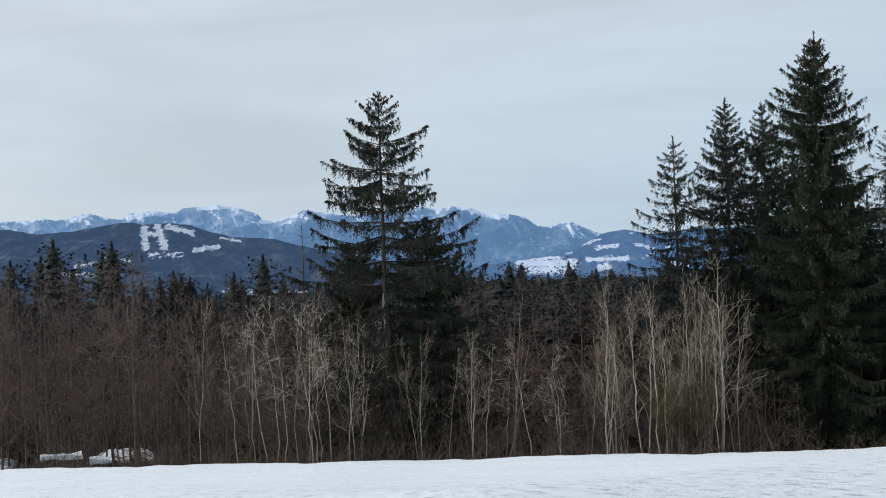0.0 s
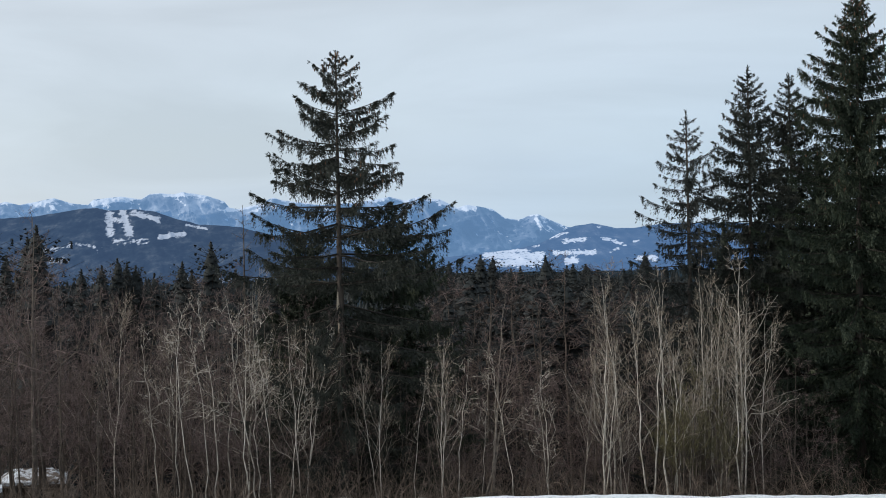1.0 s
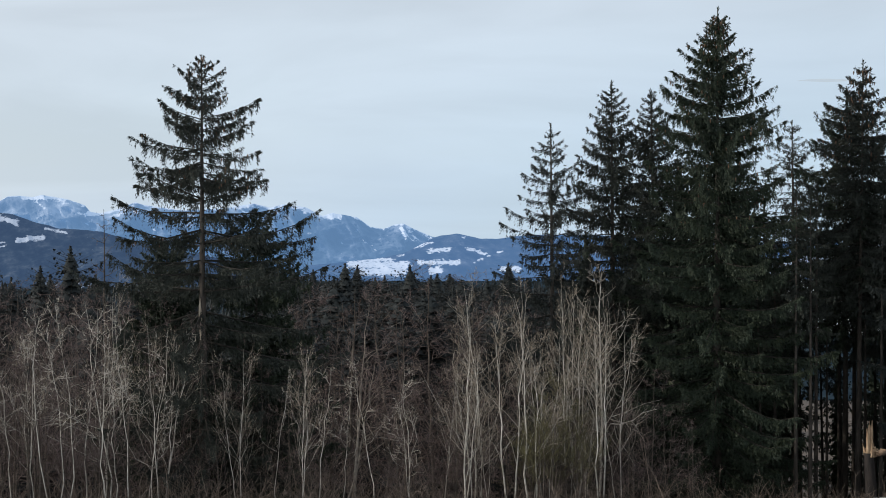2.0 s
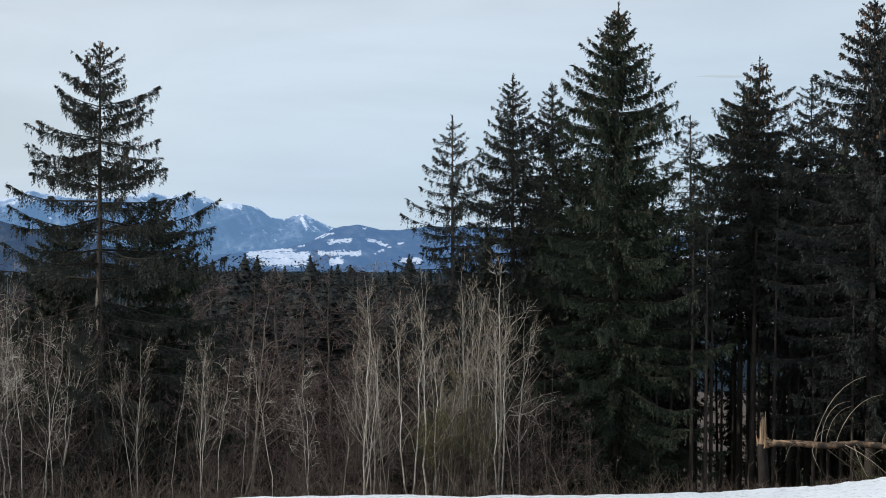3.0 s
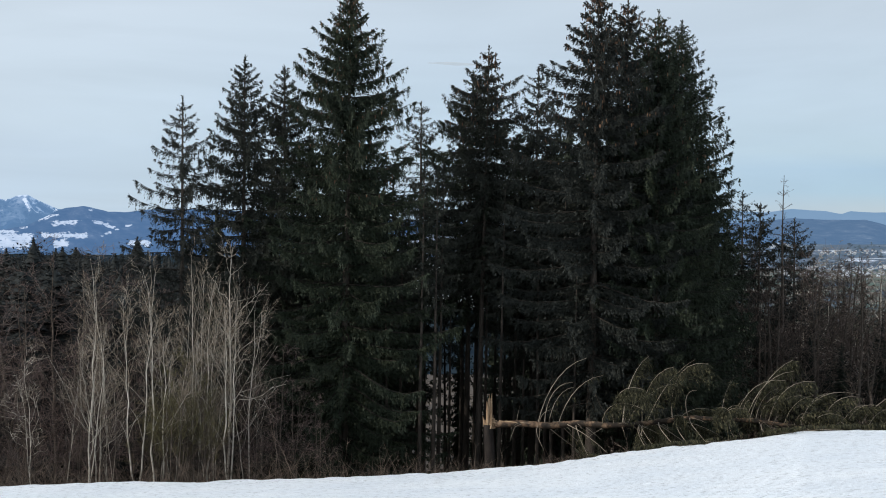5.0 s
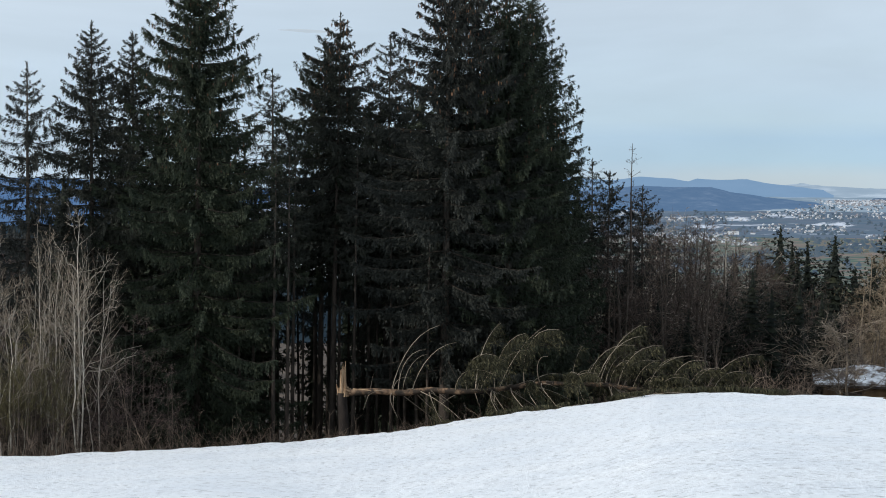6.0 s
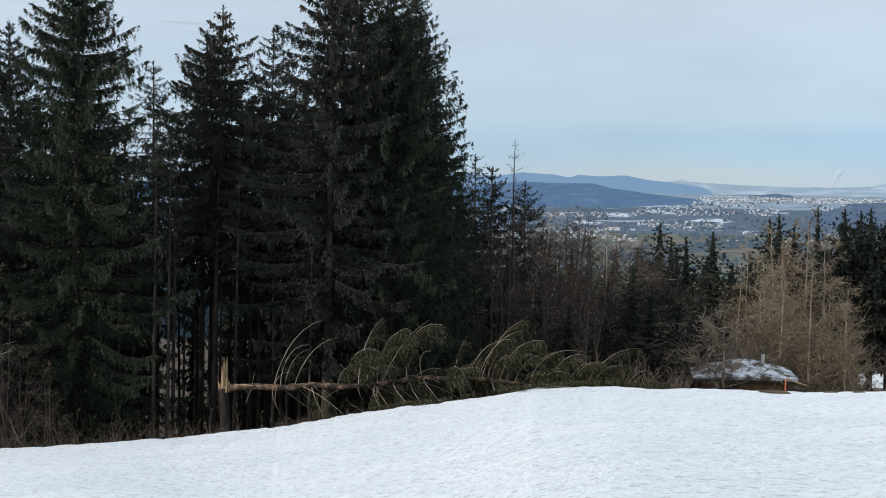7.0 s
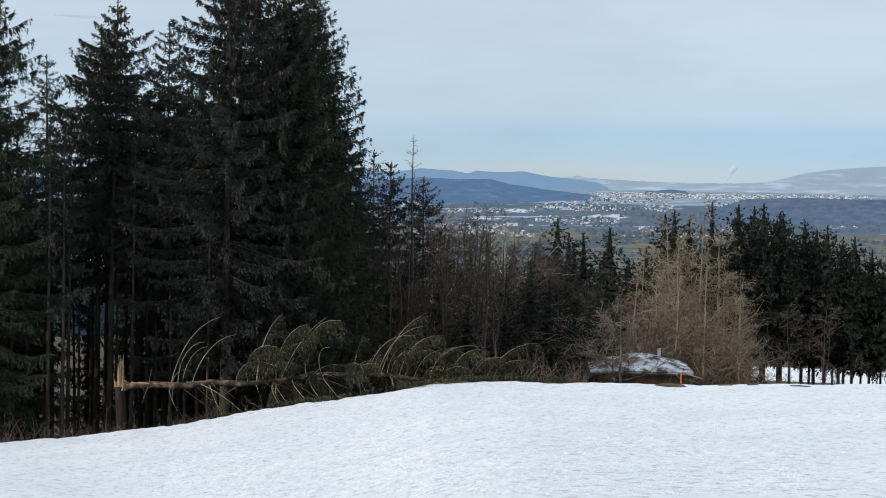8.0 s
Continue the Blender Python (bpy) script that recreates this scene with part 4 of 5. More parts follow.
lone_spruce(27.35, 68, 8.3, lambda h: spruce_meshes(16, h, 3.4, dense=8000, gappy=0.3, wild=0.07, bulge=0.34, cones=450, bare=0.16, spacing=0.8, per=6, twigs=10500, tuft=0.27, fat=0.042, droop=0.25,
                                                   needles=needle_brown_m, hanging=1.3), "tall cone-laden spruce within a tight group")
lone_spruce(28.75, 67, 7.8, lambda h: spruce_meshes(17, h, 3.4, sway=0.15, dense=12000, gappy=0.3, wild=0.06, bulge=0.3, cones=250, bare=0.04, spacing=0.6, per=8, twigs=13000, tuft=0.26, fat=0.042, droop=0.16,
                                                   needles=needle_dark_m), "tall dense spruce at the edge of a tight group")
lone_spruce(29.55, 70, 7.45, lambda h: spruce_meshes(18, h, 3.2, sway=0.15, dense=10000, gappy=0.3, wild=0.06, bulge=0.3, bare=0.04, spacing=0.6, per=8, twigs=11500, tuft=0.26, fat=0.042, droop=0.12,
                                                   needles=needle_dark_m), "dark dense spruce with upswept branch tips")
lone_spruce(31.85, 85, 1.25, lambda h: spruce_meshes(19, h, 1.9, bare=0.2, spacing=0.7, per=4, twigs=1288, tuft=0.22, fat=0.038, power=0.45, sway=0.48),
            "small ragged spruce with a thin top")
lone_spruce(32.35, 85, 0.85, lambda h: spruce_meshes(20, h, 2.8, dense=2500, bare=0.1, spacing=0.6, per=5, twigs=4018, tuft=0.25, fat=0.042, power=0.58),
            "small dark spruce beside a dead larch")
lone_spruce(33.7, 88, 0.3, lambda h: spruce_meshes(21, h, 2.6, dense=1500, bare=0.1, spacing=0.6, per=5, twigs=3400, tuft=0.25, fat=0.042, power=0.48, needles=needle_brown_m),
            "small brownish spruce beside a dead larch")

# ---- spruces that fill the wood behind, and the far woods ----
fill = [spruce_meshes(40 + k, 17, 3.4, bare=0.20, spacing=0.85, per=5, twigs=1500, coarse=True, core=0.4, tuft=0.40, fat=0.07, power=0.7, steps=4, droop=0.15, needles=needle_dark_m) for k in range(3)]
rng = random.Random(5)
for az, d, top in [(18.6, 76, 1.0), (19.2, 82, -0.5), (22.7, 86, -3.6), (21.5, 80, -4.0), (24.9, 80, 3.0), (17.9, 79, 2.4),  (25.4, 76, 4.0), (26.2, 84, 4.0),
                   (28.2, 80, 4.0), (29.8, 78, 4.2), (30.5, 82, 2.2), (31.2, 86, 0.2), (14.4, 78, 1.6), (12.4, 80, 0.6), (15.9, 76, 3.2), (17.5, 75, 3.6), (18.2, 73, 2.0), (30.3, 72, 3.4),
                   (16.6, 82, 3.0), (27.0, 76, 4.4), (25.9, 95, 1.4), (23.9, 96, -1.6), (24.6, 90, 2.6)]:
    p = at(az, d)
    h = high(top, d) - ground(p.x, p.y)
    tree("spruce", fill[rng.randrange(3)], standing(p.x, p.y, h / 17 * rng.uniform(0.8, 0.95), rng.uniform(0, 6.28), h / 17),
         "dark spruce deep in the wood", "spruces in the wood")

lofty = [spruce_meshes(45 + k, 17, 3.0, bare=0.64, spacing=0.7, per=5, twigs=1100, coarse=True, tuft=0.28, fat=0.045, power=0.6, thick=0.014, steps=4, needles=needle_dark_m) for k in range(2)]
for az, d, top in [(23.3, 79, 2.6), (23.7, 77, 3.2), (24.4, 76, 3.6), (25.1, 79, 3.9)]:
    p = at(az, d)
    h = high(top, d) - ground(p.x, p.y)
    tree("spruce", lofty[rng.randrange(2)], standing(p.x, p.y, h / 17, rng.uniform(0, 6.28), h / 17), "dark spruce crown on a long bare trunk", "spruces in the wood")

slender = [spruce_meshes(50 + k, 15, 1.3, bare=0.58, spacing=0.7, per=4, twigs=420, tuft=0.24, fat=0.05, power=0.6, thick=0.013, steps=4, sway=0.4, lean=0.012) for k in range(3)]
for k in range(32):
    az, d = 18.6 + 7.2 * (k + rng.uniform(0, 1)) / 32, rng.uniform(63, 82)
    p = at(az, d)
    h = high(rng.uniform(-1.0, 2.4), d) - ground(p.x, p.y)
    tree("spruce", slender[rng.randrange(3)], standing(p.x, p.y, h / 15, rng.uniform(0, 6.28), h / 15), "slender suppressed spruce with a long bare trunk", "slender spruces in the wood")

distant = [spruce_meshes(60 + k, 18, 4.6, bare=0.05, spacing=0.62, per=7, twigs=1000, coarse=True, core=0.42, tuft=0.30, fat=0.085, power=0.58, thick=0.02, steps=3, sprays=2, droop=0.14,
                        needles=needle_far_m) for k in range(4)]


def far_spruce(az, d, top, wide=1.0, label="distant dark spruce on a wooded slope", group="distant spruces"):
    p = at(az, d)
    h = high(top, d) - ground(p.x, p.y)
    k = h / 18
    tree("spruce", distant[rng.randrange(4)], standing(p.x, p.y, max(0.75, k) * wide, rng.uniform(0, 6.28), k), label, group)


for k in range(52):
    az = 1.2 + 10.8 * (k + rng.uniform(0, 1)) / 52
    far_spruce(az, rng.uniform(150, 260), -0.82 - 0.05 * (az - 1.5) + 0.22 * math.sin(az * 2.1) + rng.uniform(-0.55, 0.10) + (0.35 if k % 9 == 4 else 0), rng.uniform(1.0, 2.2))
for k in range(44):
    az = 0.5 + 12.5 * (k + rng.uniform(0, 1)) / 44
    far_spruce(az, rng.uniform(92, 150), rng.uniform(-3.2, -1.25), rng.uniform(1.4, 2.3))
for az, d, top in [(-6.6, 125, 0.0), (-7.6, 150, -0.7), (-7.2, 165, -1.0), (-10.0, 160, -0.5), (-9.6, 165, -0.7), (-10.35, 155, -0.75), (-9.2, 160, -0.8), (-8.6, 158, -1.1),
                   (-12.8, 105, 0.72), (-13.1, 110, 0.3), (-14.9, 120, 0.85), (-15.3, 125, 0.2), (-16.5, 130, 0.1), (-17.6, 120, -0.2), (-18.5, 125, 0.3), (-5.6, 150, -1.0),
                   (-11.2, 150, -0.9), (-4.2, 160, -1.2), (-3.2, 170, -0.9), (0.4, 170, -1.0), (-13.9, 150, -0.3), (-20, 130, 0.4), (-21.5, 140, 0.5), (-6.0, 120, -1.4)]:
    far_spruce(az, d, top, 1.25)


def build_far_woods():
    """The forest on the slopes beyond the thicket: stacked cones with pointed tops, too many to count."""
    g = np.random.default_rng(55)
    n = 5600
    az, r = g.uniform(-26, 16.5, n), 280 * (2300 / 280) ** g.uniform(0, 1, n)
    x, y = r * np.sin(np.radians(az)), r * np.cos(np.radians(az))
    h = g.uniform(5, 13, n) * np.interp(r, [300, 3000], [1, 1.5]) * (0.4 + 1.3 * bumps(az * 1.6, np.log(r) * 6, 61))
    w = h * g.uniform(0.18, 0.36, n)
    foot = np.stack([x, y, ground_z(x, y)], -1)
    paths, radii = [], []
    for low, top, fat in ((0.12, 0.6, 1.0), (0.4, 0.82, 0.68), (0.65, 1.0, 0.4)):
        shift = np.stack([g.normal(0, 0.2, n), g.normal(0, 0.2, n), 0 * h], -1)
        paths.append(np.stack([foot + shift + np.array([0, 0, 1.0]) * (h * low)[:, None], foot + np.array([0, 0, 1.0]) * (h * top)[:, None]], 1))
        radii.append(np.stack([w * fat * g.uniform(0.8, 1.2, n), 0 * w + 0.05], 1))
    me = mesh_from("far_woods", *tubes(np.concatenate(paths), np.concatenate(radii), 5), needle_far_m)
    tagged(new("far_woods", me), "dark coniferous forest covering the slopes below the hills", "forest", kind="stuff")


build_far_woods()
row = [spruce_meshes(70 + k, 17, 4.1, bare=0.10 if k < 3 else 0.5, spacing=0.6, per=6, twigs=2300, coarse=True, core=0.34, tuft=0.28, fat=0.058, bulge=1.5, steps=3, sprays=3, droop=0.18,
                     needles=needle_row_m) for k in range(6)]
# the row beyond the hut
for az, d, top in [(38.6, 108, -1.0), (38.95, 112, -1.6), (39.7, 110, -1.55), (40.65, 108, -1.3), (42.6, 122, -0.75), (42.95, 125, -0.58), (43.4, 126, -1.0), (44.35, 124, -0.3),
                   (45.3, 126, -0.38), (45.75, 130, -0.44), (46.2, 126, -0.33), (46.8, 131, -0.6), (46.9, 127, -0.62), (47.6, 130, -0.88), (48.05, 134, -1.2), (48.4, 128, -1.1),
                   (48.9, 131, -1.5), (49.4, 128, -1.42), (50.0, 131, -1.9), (50.7, 128, -1.6), (51.4, 131, -1.3), (52.3, 128, -1.2), (53.4, 131, -1.0), (36.2, 118, -3.2), (37.2, 120, -3.0), (38.0, 116, -2.6), (39.2, 114, -2.9), (35.2, 112, -3.4), (34.2, 104, -3.0), (33.6, 100, -2.6), (35.6, 102, -2.9), (36.6, 106, -2.7), (34.8, 108, -2.6), (37.6, 108, -2.9), (33.0, 98, -2.2), (36.8, 80, -3.1), (37.6, 82, -2.5), (38.4, 80, -3.2), (39.3, 82, -2.9), (35.4, 78, -4.0), (40.1, 84, -3.3), (34.3, 79, -3.6),
                   (40.2, 122, -2.6), (41.3, 124, -2.4), (41.9, 128, -2.0), (43.8, 130, -2.2), (45.0, 134, -1.6), (45.5, 140, -1.4), (46.3, 143, -1.3), (47.2, 141, -1.2), (47.9, 144, -1.7), (48.7, 141, -1.9),
                   (49.1, 143, -1.8), (49.7, 140, -2.0), (50.4, 143, -2.0), (51.0, 141, -1.8), (52.0, 143, -1.6), (53.0, 140, -1.5), (36.9, 126, -2.6), (38.4, 128, -2.4), (35.0, 120, -2.6), (40.4, 130, -2.2), (33.2, 112, -1.9), (33.9, 118, -2.1), (34.6, 116, -1.7), (35.5, 122, -2.0), (36.1, 118, -1.8), (37.0, 124, -2.0), (37.9, 122, -1.9), (39.3, 126, -2.0)]:
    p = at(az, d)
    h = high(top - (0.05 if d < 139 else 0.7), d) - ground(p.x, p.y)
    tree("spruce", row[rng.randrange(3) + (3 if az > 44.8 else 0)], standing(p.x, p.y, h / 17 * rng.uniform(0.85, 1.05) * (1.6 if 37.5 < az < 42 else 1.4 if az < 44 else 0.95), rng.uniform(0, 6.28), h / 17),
         "green spruce with a bare lower trunk, coloured dark as in shade", "row of spruces beyond the hut")

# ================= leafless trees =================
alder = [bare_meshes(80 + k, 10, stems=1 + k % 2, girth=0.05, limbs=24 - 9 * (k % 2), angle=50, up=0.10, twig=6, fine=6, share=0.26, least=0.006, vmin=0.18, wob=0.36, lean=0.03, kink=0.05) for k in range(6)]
pale = [bare_meshes(90 + k, 10, stems=(3, 2, 2, 3, 1)[k], girth=0.044, limbs=(11, 15, 15, 11, 22)[k], angle=34, up=0.20, twig=5, fine=5, share=0.40, wob=0.26, stout=0.36, kink=0.10, lean=0.06, bark=pale_m,
                    twigs=pale_twig_m, least=0.0055, vmin=0.2, clad=False) for k in range(5)]
larch = [bare_meshes(100 + k, 12, girth=0.14, limbs=46, angle=62, up=0.07, twig=7, fine=8, share=0.27, wob=0.34, bark=larch_m, twigs=tan_twig_m, lean=0.01, vmin=0.12,
                     least=0.0075) for k in range(3)]
bushy = [bare_meshes(130 + k, 10, stems=1 + k % 2, girth=0.08, limbs=22 - 9 * (k % 2), angle=48, up=0.08, twig=6, fine=6, share=0.33, wob=0.28, vmin=0.12, least=0.006, lean=0.03, kink=0.05)
         for k in range(3)]
dusky = [bare_meshes(125 + k, 10, stems=1 + k % 2, girth=0.08, limbs=20 - 8 * (k % 2), angle=48, up=0.08, twig=6, fine=5, share=0.34, wob=0.28, vmin=0.15, least=0.007, lean=0.03, kink=0.05,
                     twigs=dusky_twig_m) for k in range(3)]
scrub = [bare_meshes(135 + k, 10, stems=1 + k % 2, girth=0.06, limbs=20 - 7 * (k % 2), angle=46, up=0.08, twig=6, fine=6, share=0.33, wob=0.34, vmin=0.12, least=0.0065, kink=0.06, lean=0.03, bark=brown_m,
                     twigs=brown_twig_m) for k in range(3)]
snag = [bare_meshes(140, 12, girth=0.13, limbs=38, angle=75, up=0.0, twig=3, fine=2, share=0.10, bark=brown_m, twigs=brown_twig_m, lean=0.012, vmin=0.3, wob=0.3)]
olive = [bare_meshes(150, 5, stems=3, girth=0.03, limbs=12, angle=32, up=0.12, twig=5, fine=5, share=0.4, bark=brown_m, twigs=olive_twig_m, wob=0.2, vmin=0.1)]
crooked = [bare_meshes(110 + k, 10, girth=0.13, limbs=13, angle=55, up=0.04, twig=7, fine=6, share=0.5, bark=brown_m, twigs=brown_twig_m, wob=0.3, vmin=0.3, stout=0.55)
           for k in range(2)]


def bare_tree(kinds, az, d, top, label, name="bare_tree", wide=1.0, group="", size=10.0):
    p = at(az, d)
    h = high(top, d) - ground(p.x, p.y) + 0.15
    k = h / size
    return tree(name, kinds[rng.randrange(len(kinds))], standing(p.x, p.y, k * wide, rng.uniform(0, 6.28), k), label, group)


# pale trees in front
for az, d, top, w in [(7.87, 57, -1.45, 0.95), (9.65, 57, -2.0, 1.1), (11.7, 58, -1.3, 0.7), (13.0, 57, -2.6, 1.1), (8.6, 58, -3.6, 0.8), (13.7, 58, -3.0, 0.9),
                      (10.9, 58, -3.3, 0.9), (7.1, 60, -4.6, 0.8), (12.4, 59, -2.9, 0.8), (8.25, 58, -2.3, 1.1), (10.25, 57, -1.8, 1.2), (12.15, 58, -2.1, 1.1)]:
    bare_tree(pale, az, d + 2.5, top, "leafless young tree with a pale trunk and upright branches", wide=w, group="pale young trees")
for az, d, top, w in [(1.9, 57, -3.7, 0.7), (-0.4, 58, -3.8, 0.8), (-5.35, 60, -1.5, 0.7), (-3.3, 58, -2.9, 0.8), (-8.0, 60, -3.0, 0.8), (-10.2, 61, -2.2, 0.8)]:
    bare_tree(pale, az, d + 2.5, top, "slim leafless birch with a pale trunk", "birch", wide=w, group="birches")
gnarled = [bare_meshes(112 + k, 10, girth=0.09, limbs=17, angle=50, up=0.05, twig=7, fine=5, share=0.42, bark=pale_m, clad=True, twigs=grey_twig_m, wob=0.34, vmin=0.25, stout=0.45,
                       kink=0.07) for k in range(2)]
rounded = [bare_meshes(170, 6, stems=2, girth=0.07, limbs=24, angle=48, up=0.10, twig=6, fine=6, share=0.5, bark=grey_bark_m, twigs=pale_twig_m, wob=0.26, vmin=0.2, least=0.009)]
forked = [bare_meshes(114, 10, stems=3, girth=0.075, limbs=11, angle=46, up=0.10, twig=6, fine=5, share=0.42, bark=grey_bark_m, twigs=brown_twig_m, wob=0.34, vmin=0.3, stout=0.5,
                      kink=0.08, lean=0.07)]
bare_tree(forked, 3.68, 59.5, -1.75, "crooked leafless tree with a forked dark crown", "bare_tree", 1.0)
bare_tree(crooked, -12.95, 62, 1.0, "tall leafless tree with seed clusters in its crown", "bare_tree", 0.8)
bare_tree(gnarled[:1], 12.9, 62, -1.0, "gnarled leafless tree before a slender spruce", "bare_tree", 0.7)
bare_tree(snag, -5.3, 68, 1.35, "dead larch with a thin bare top", "dead_tree", 0.9, size=12)
bare_tree(snag, 33.25, 84, 1.9, "dead larch with a thin bare top", "dead_tree", 1.0, size=12)
slim = [bare_meshes(160 + k, 9, stems=1 + k % 2, girth=0.032, limbs=11, angle=50, up=0.08, twig=4, fine=3, share=0.30, wob=0.42, vmin=0.25, bark=pale_m, twigs=pale_twig_m,
                    lean=0.045, kink=0.11, clad=True, least=0.0075) for k in range(3)]
for k in range(11):
    az = -8.8 + 5.8 * (k + rng.uniform(0.1, 0.9)) / 11
    bare_tree(slim, az, rng.uniform(58.5, 62), rng.uniform(-3.4, -1.9), "slim crooked leafless birch with a pale trunk", "birch", rng.uniform(0.8, 1.1), "birches", 9)
for k in range(5):
    az = 0.4 + 6.4 * (k + rng.uniform(0.1, 0.9)) / 5
    bare_tree(slim, az, rng.uniform(58.5, 62), rng.uniform(-5.6, -3.6), "slim crooked leafless birch with a pale trunk", "birch", rng.uniform(0.8, 1.1), "birches", 9)
# the brown thicket
count = 0
for d0, d1, n in ((59.5, 65, 46), (66, 75, 52), (77, 92, 56)):
    for k in range(n):
        az = -22 + 36.5 * (k + rng.uniform(0.1, 0.9)) / n
        line = np.interp(az, [-22, -18, -16, -13.7, -11.3, -8.9, -6.4, -3.9, 0, 3, 14], [-0.2, -0.4, -0.1, -0.7, -1.3, -1.8, -1.6, -1.4, -3.6, -4.6, -4.6])
        if az > 1 and d0 > 60 and k % 3:
            continue
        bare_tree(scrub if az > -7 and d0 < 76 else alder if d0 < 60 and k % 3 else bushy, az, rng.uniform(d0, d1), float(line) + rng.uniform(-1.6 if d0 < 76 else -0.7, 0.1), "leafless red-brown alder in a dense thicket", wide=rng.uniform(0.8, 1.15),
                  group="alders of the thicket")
# a few brown crowns among the dark spruces behind
for k in range(26):
    az = 0.8 + 11.5 * (k + rng.uniform(0.1, 0.9)) / 26
    bare_tree(bushy if k % 3 else dusky, az, rng.uniform(84, 125), rng.uniform(-2.9, -1.15), "leafless brown tree before dark spruces", wide=rng.uniform(1.1, 1.6), group="brown trees before the spruces")
for az, d, top in [(11.9, 60, -5.6), (12.9, 61, -5.0), (13.9, 60, -5.4), (14.7, 61, -4.6), (15.4, 60, -5.8), (16.3, 59.5, -6.4), (14.2, 59.5, -6.2), (10.3, 60.5, -5.2)]:
    bare_tree(scrub, az, d, top, "low leafless brown sapling at the wood's edge", "sapling", 1.2, "saplings at the wood's edge")
# right-hand thicket and larches
for k in range(48):
    az = 32.2 + 10 * (k + rng.uniform(0.1, 0.9)) / 48
    if az > 37.6 and k % 2:
        continue
    line = np.interp(az, [32, 34.7, 35.8, 37, 38, 39.2, 41, 43], [-1.7, -0.8, -0.7, -1.3, -1.7, -3.0, -3.6, -3.6])
    bare_tree(gnarled if k % 16 == 5 else dusky, az, rng.uniform(74 if az < 36.5 else 86, 100), float(line) + rng.uniform(-0.8, 0.1), "leafless brown tree at the wood's edge", wide=rng.uniform(1.1, 1.5),
              group="brown trees by the wood")
for az, d, top, w in [(43.9, 104, -0.9, 1.1), (42.65, 106, -0.9, 1.0), (44.7, 106, -1.5, 1.1), (43.3, 102, -1.7, 1.2), (45.5, 104, -3.2, 1.0), (42.0, 108, -2.0, 1.1),
                      (41.6, 104, -3.0, 1.1), (43.0, 100, -2.6, 1.2), (44.3, 100, -2.4, 1.2), (44.9, 101, -3.0, 1.2), (42.4, 101, -3.2, 1.2), (45.5, 100, -3.8, 1.1)]:
    bare_tree(larch, az, d, top, "leafless tan larch in low sunlight", "larch", w, "larches by the hut", 12)
bare_tree(rounded, 41.05, 73, -4.15, "rounded leafless tree standing before a hut", wide=1.5, size=6)
for az, d, top in [(41.35, 75, -5.2), (39.6, 76, -4.6), (47.4, 100, -4.2), (48.3, 101, -3.7)]:
    bare_tree(bushy if az < 45 else alder, az, d, top, "small leafless tree beside the hut", wide=1.2, group="small trees by the hut")

# ================= undergrowth along the wood's edge =================


def build_undergrowth():
    g = np.random.default_rng(77)
    n = 5200
    az = g.uniform(-24, 40, n)
    r = 57.0 + g.exponential(4.5, n) + g.uniform(0, 1.0, n)
    x, y = r * np.sin(np.radians(az)), r * np.cos(np.radians(az))
    clump = rough(az * 0.8, r * 0.15, 3, 12)
    h = (0.2 + 3.6 * g.beta(1.2, 3.2, n)) * (0.1 + 2.0 * clump ** 1.5) * np.interp(az, [14, 18, 20, 33, 36], [1, 0.6, 0.36, 0.36, 0.6])
    way = unit(np.stack([g.normal(0, 0.5, n), g.normal(0, 0.5, n), np.ones(n)], -1))
    j = np.linspace(0, 1, 4)
    foot = np.stack([x, y, ground_z(x, y) - 0.05], -1)
    line = foot[:, None] + way[:, None] * (h[:, None] * j)[..., None] + (g.normal(0, 0.3, (n, 1, 3)) * (h[:, None] * j ** 2)[..., None])
    rad = np.full((n, 1), 0.008) * (1 - 0.7 * j) * g.uniform(0.7, 1.5, (n, 1))
    l2, r2 = grow(g, line, rad, 4, 50, 0.55, 2, 0.15, 0.15, 0.25, 0.005)
    me = mesh_from("undergrowth", *merged(tubes(line, rad, 3), tubes(l2, r2, 3)), brush_m)
    tagged(new("undergrowth", me), "brown leafless brush along the edge of the wood", "undergrowth", kind="stuff")


build_undergrowth()
for az, d, top in [(10.6, 60, -5.4), (11.1, 59, -5.0), (11.6, 60, -5.2), (12.1, 59, -5.8), (10.1, 60, -6.4), (11.3, 61, -4.8)]:
    bare_tree(olive, az, d, top, "olive-brown leafless shrub below pale young trees", "shrub", 1.1, "olive shrubs", 5)

# ================= the broken spruce =================
LOG_R = 60.0


def build_broken_spruce():
    g = np.random.default_rng(9)
    foot = at(22.6, LOG_R)
    zg = ground(foot.x, foot.y) - 0.2
    zb = high(-7.45, LOG_R)
    stump = new("broken_stump")
    stump.matrix_basis = Matrix.Translation((foot.x, foot.y, zg))
    tall = zb - zg
    j = np.linspace(0, 1, 8)
    path = np.stack([0.04 * np.sin(j * 5), 0 * j, j * tall], -1)[None]
    part("trunk", mesh_from("trunk", *tubes(path, (0.23 - 0.04 * j)[None], 10), stump_m, shade=True), None, stump)
    groups = []
    for k in range(40):
        # one tall blade of wood on the sunny side, short splinters round it
        tall_one = k < 16
        a = g.uniform(0, 6.28)
        rr = g.uniform(0, 0.12 if tall_one else 0.20)
        ln = g.uniform(0.45, 1.25) if tall_one else g.uniform(0.08, 0.38)
        p0 = np.array([rr * math.cos(a) - (0.03 if tall_one else 0), rr * math.sin(a), tall - 0.15])
        tip = p0 + np.array([g.normal(0, 0.025), g.normal(0, 0.03), 0.15 + ln])
        line = (p0 + (tip - p0) * np.linspace(0, 1, 4)[:, None])[None]
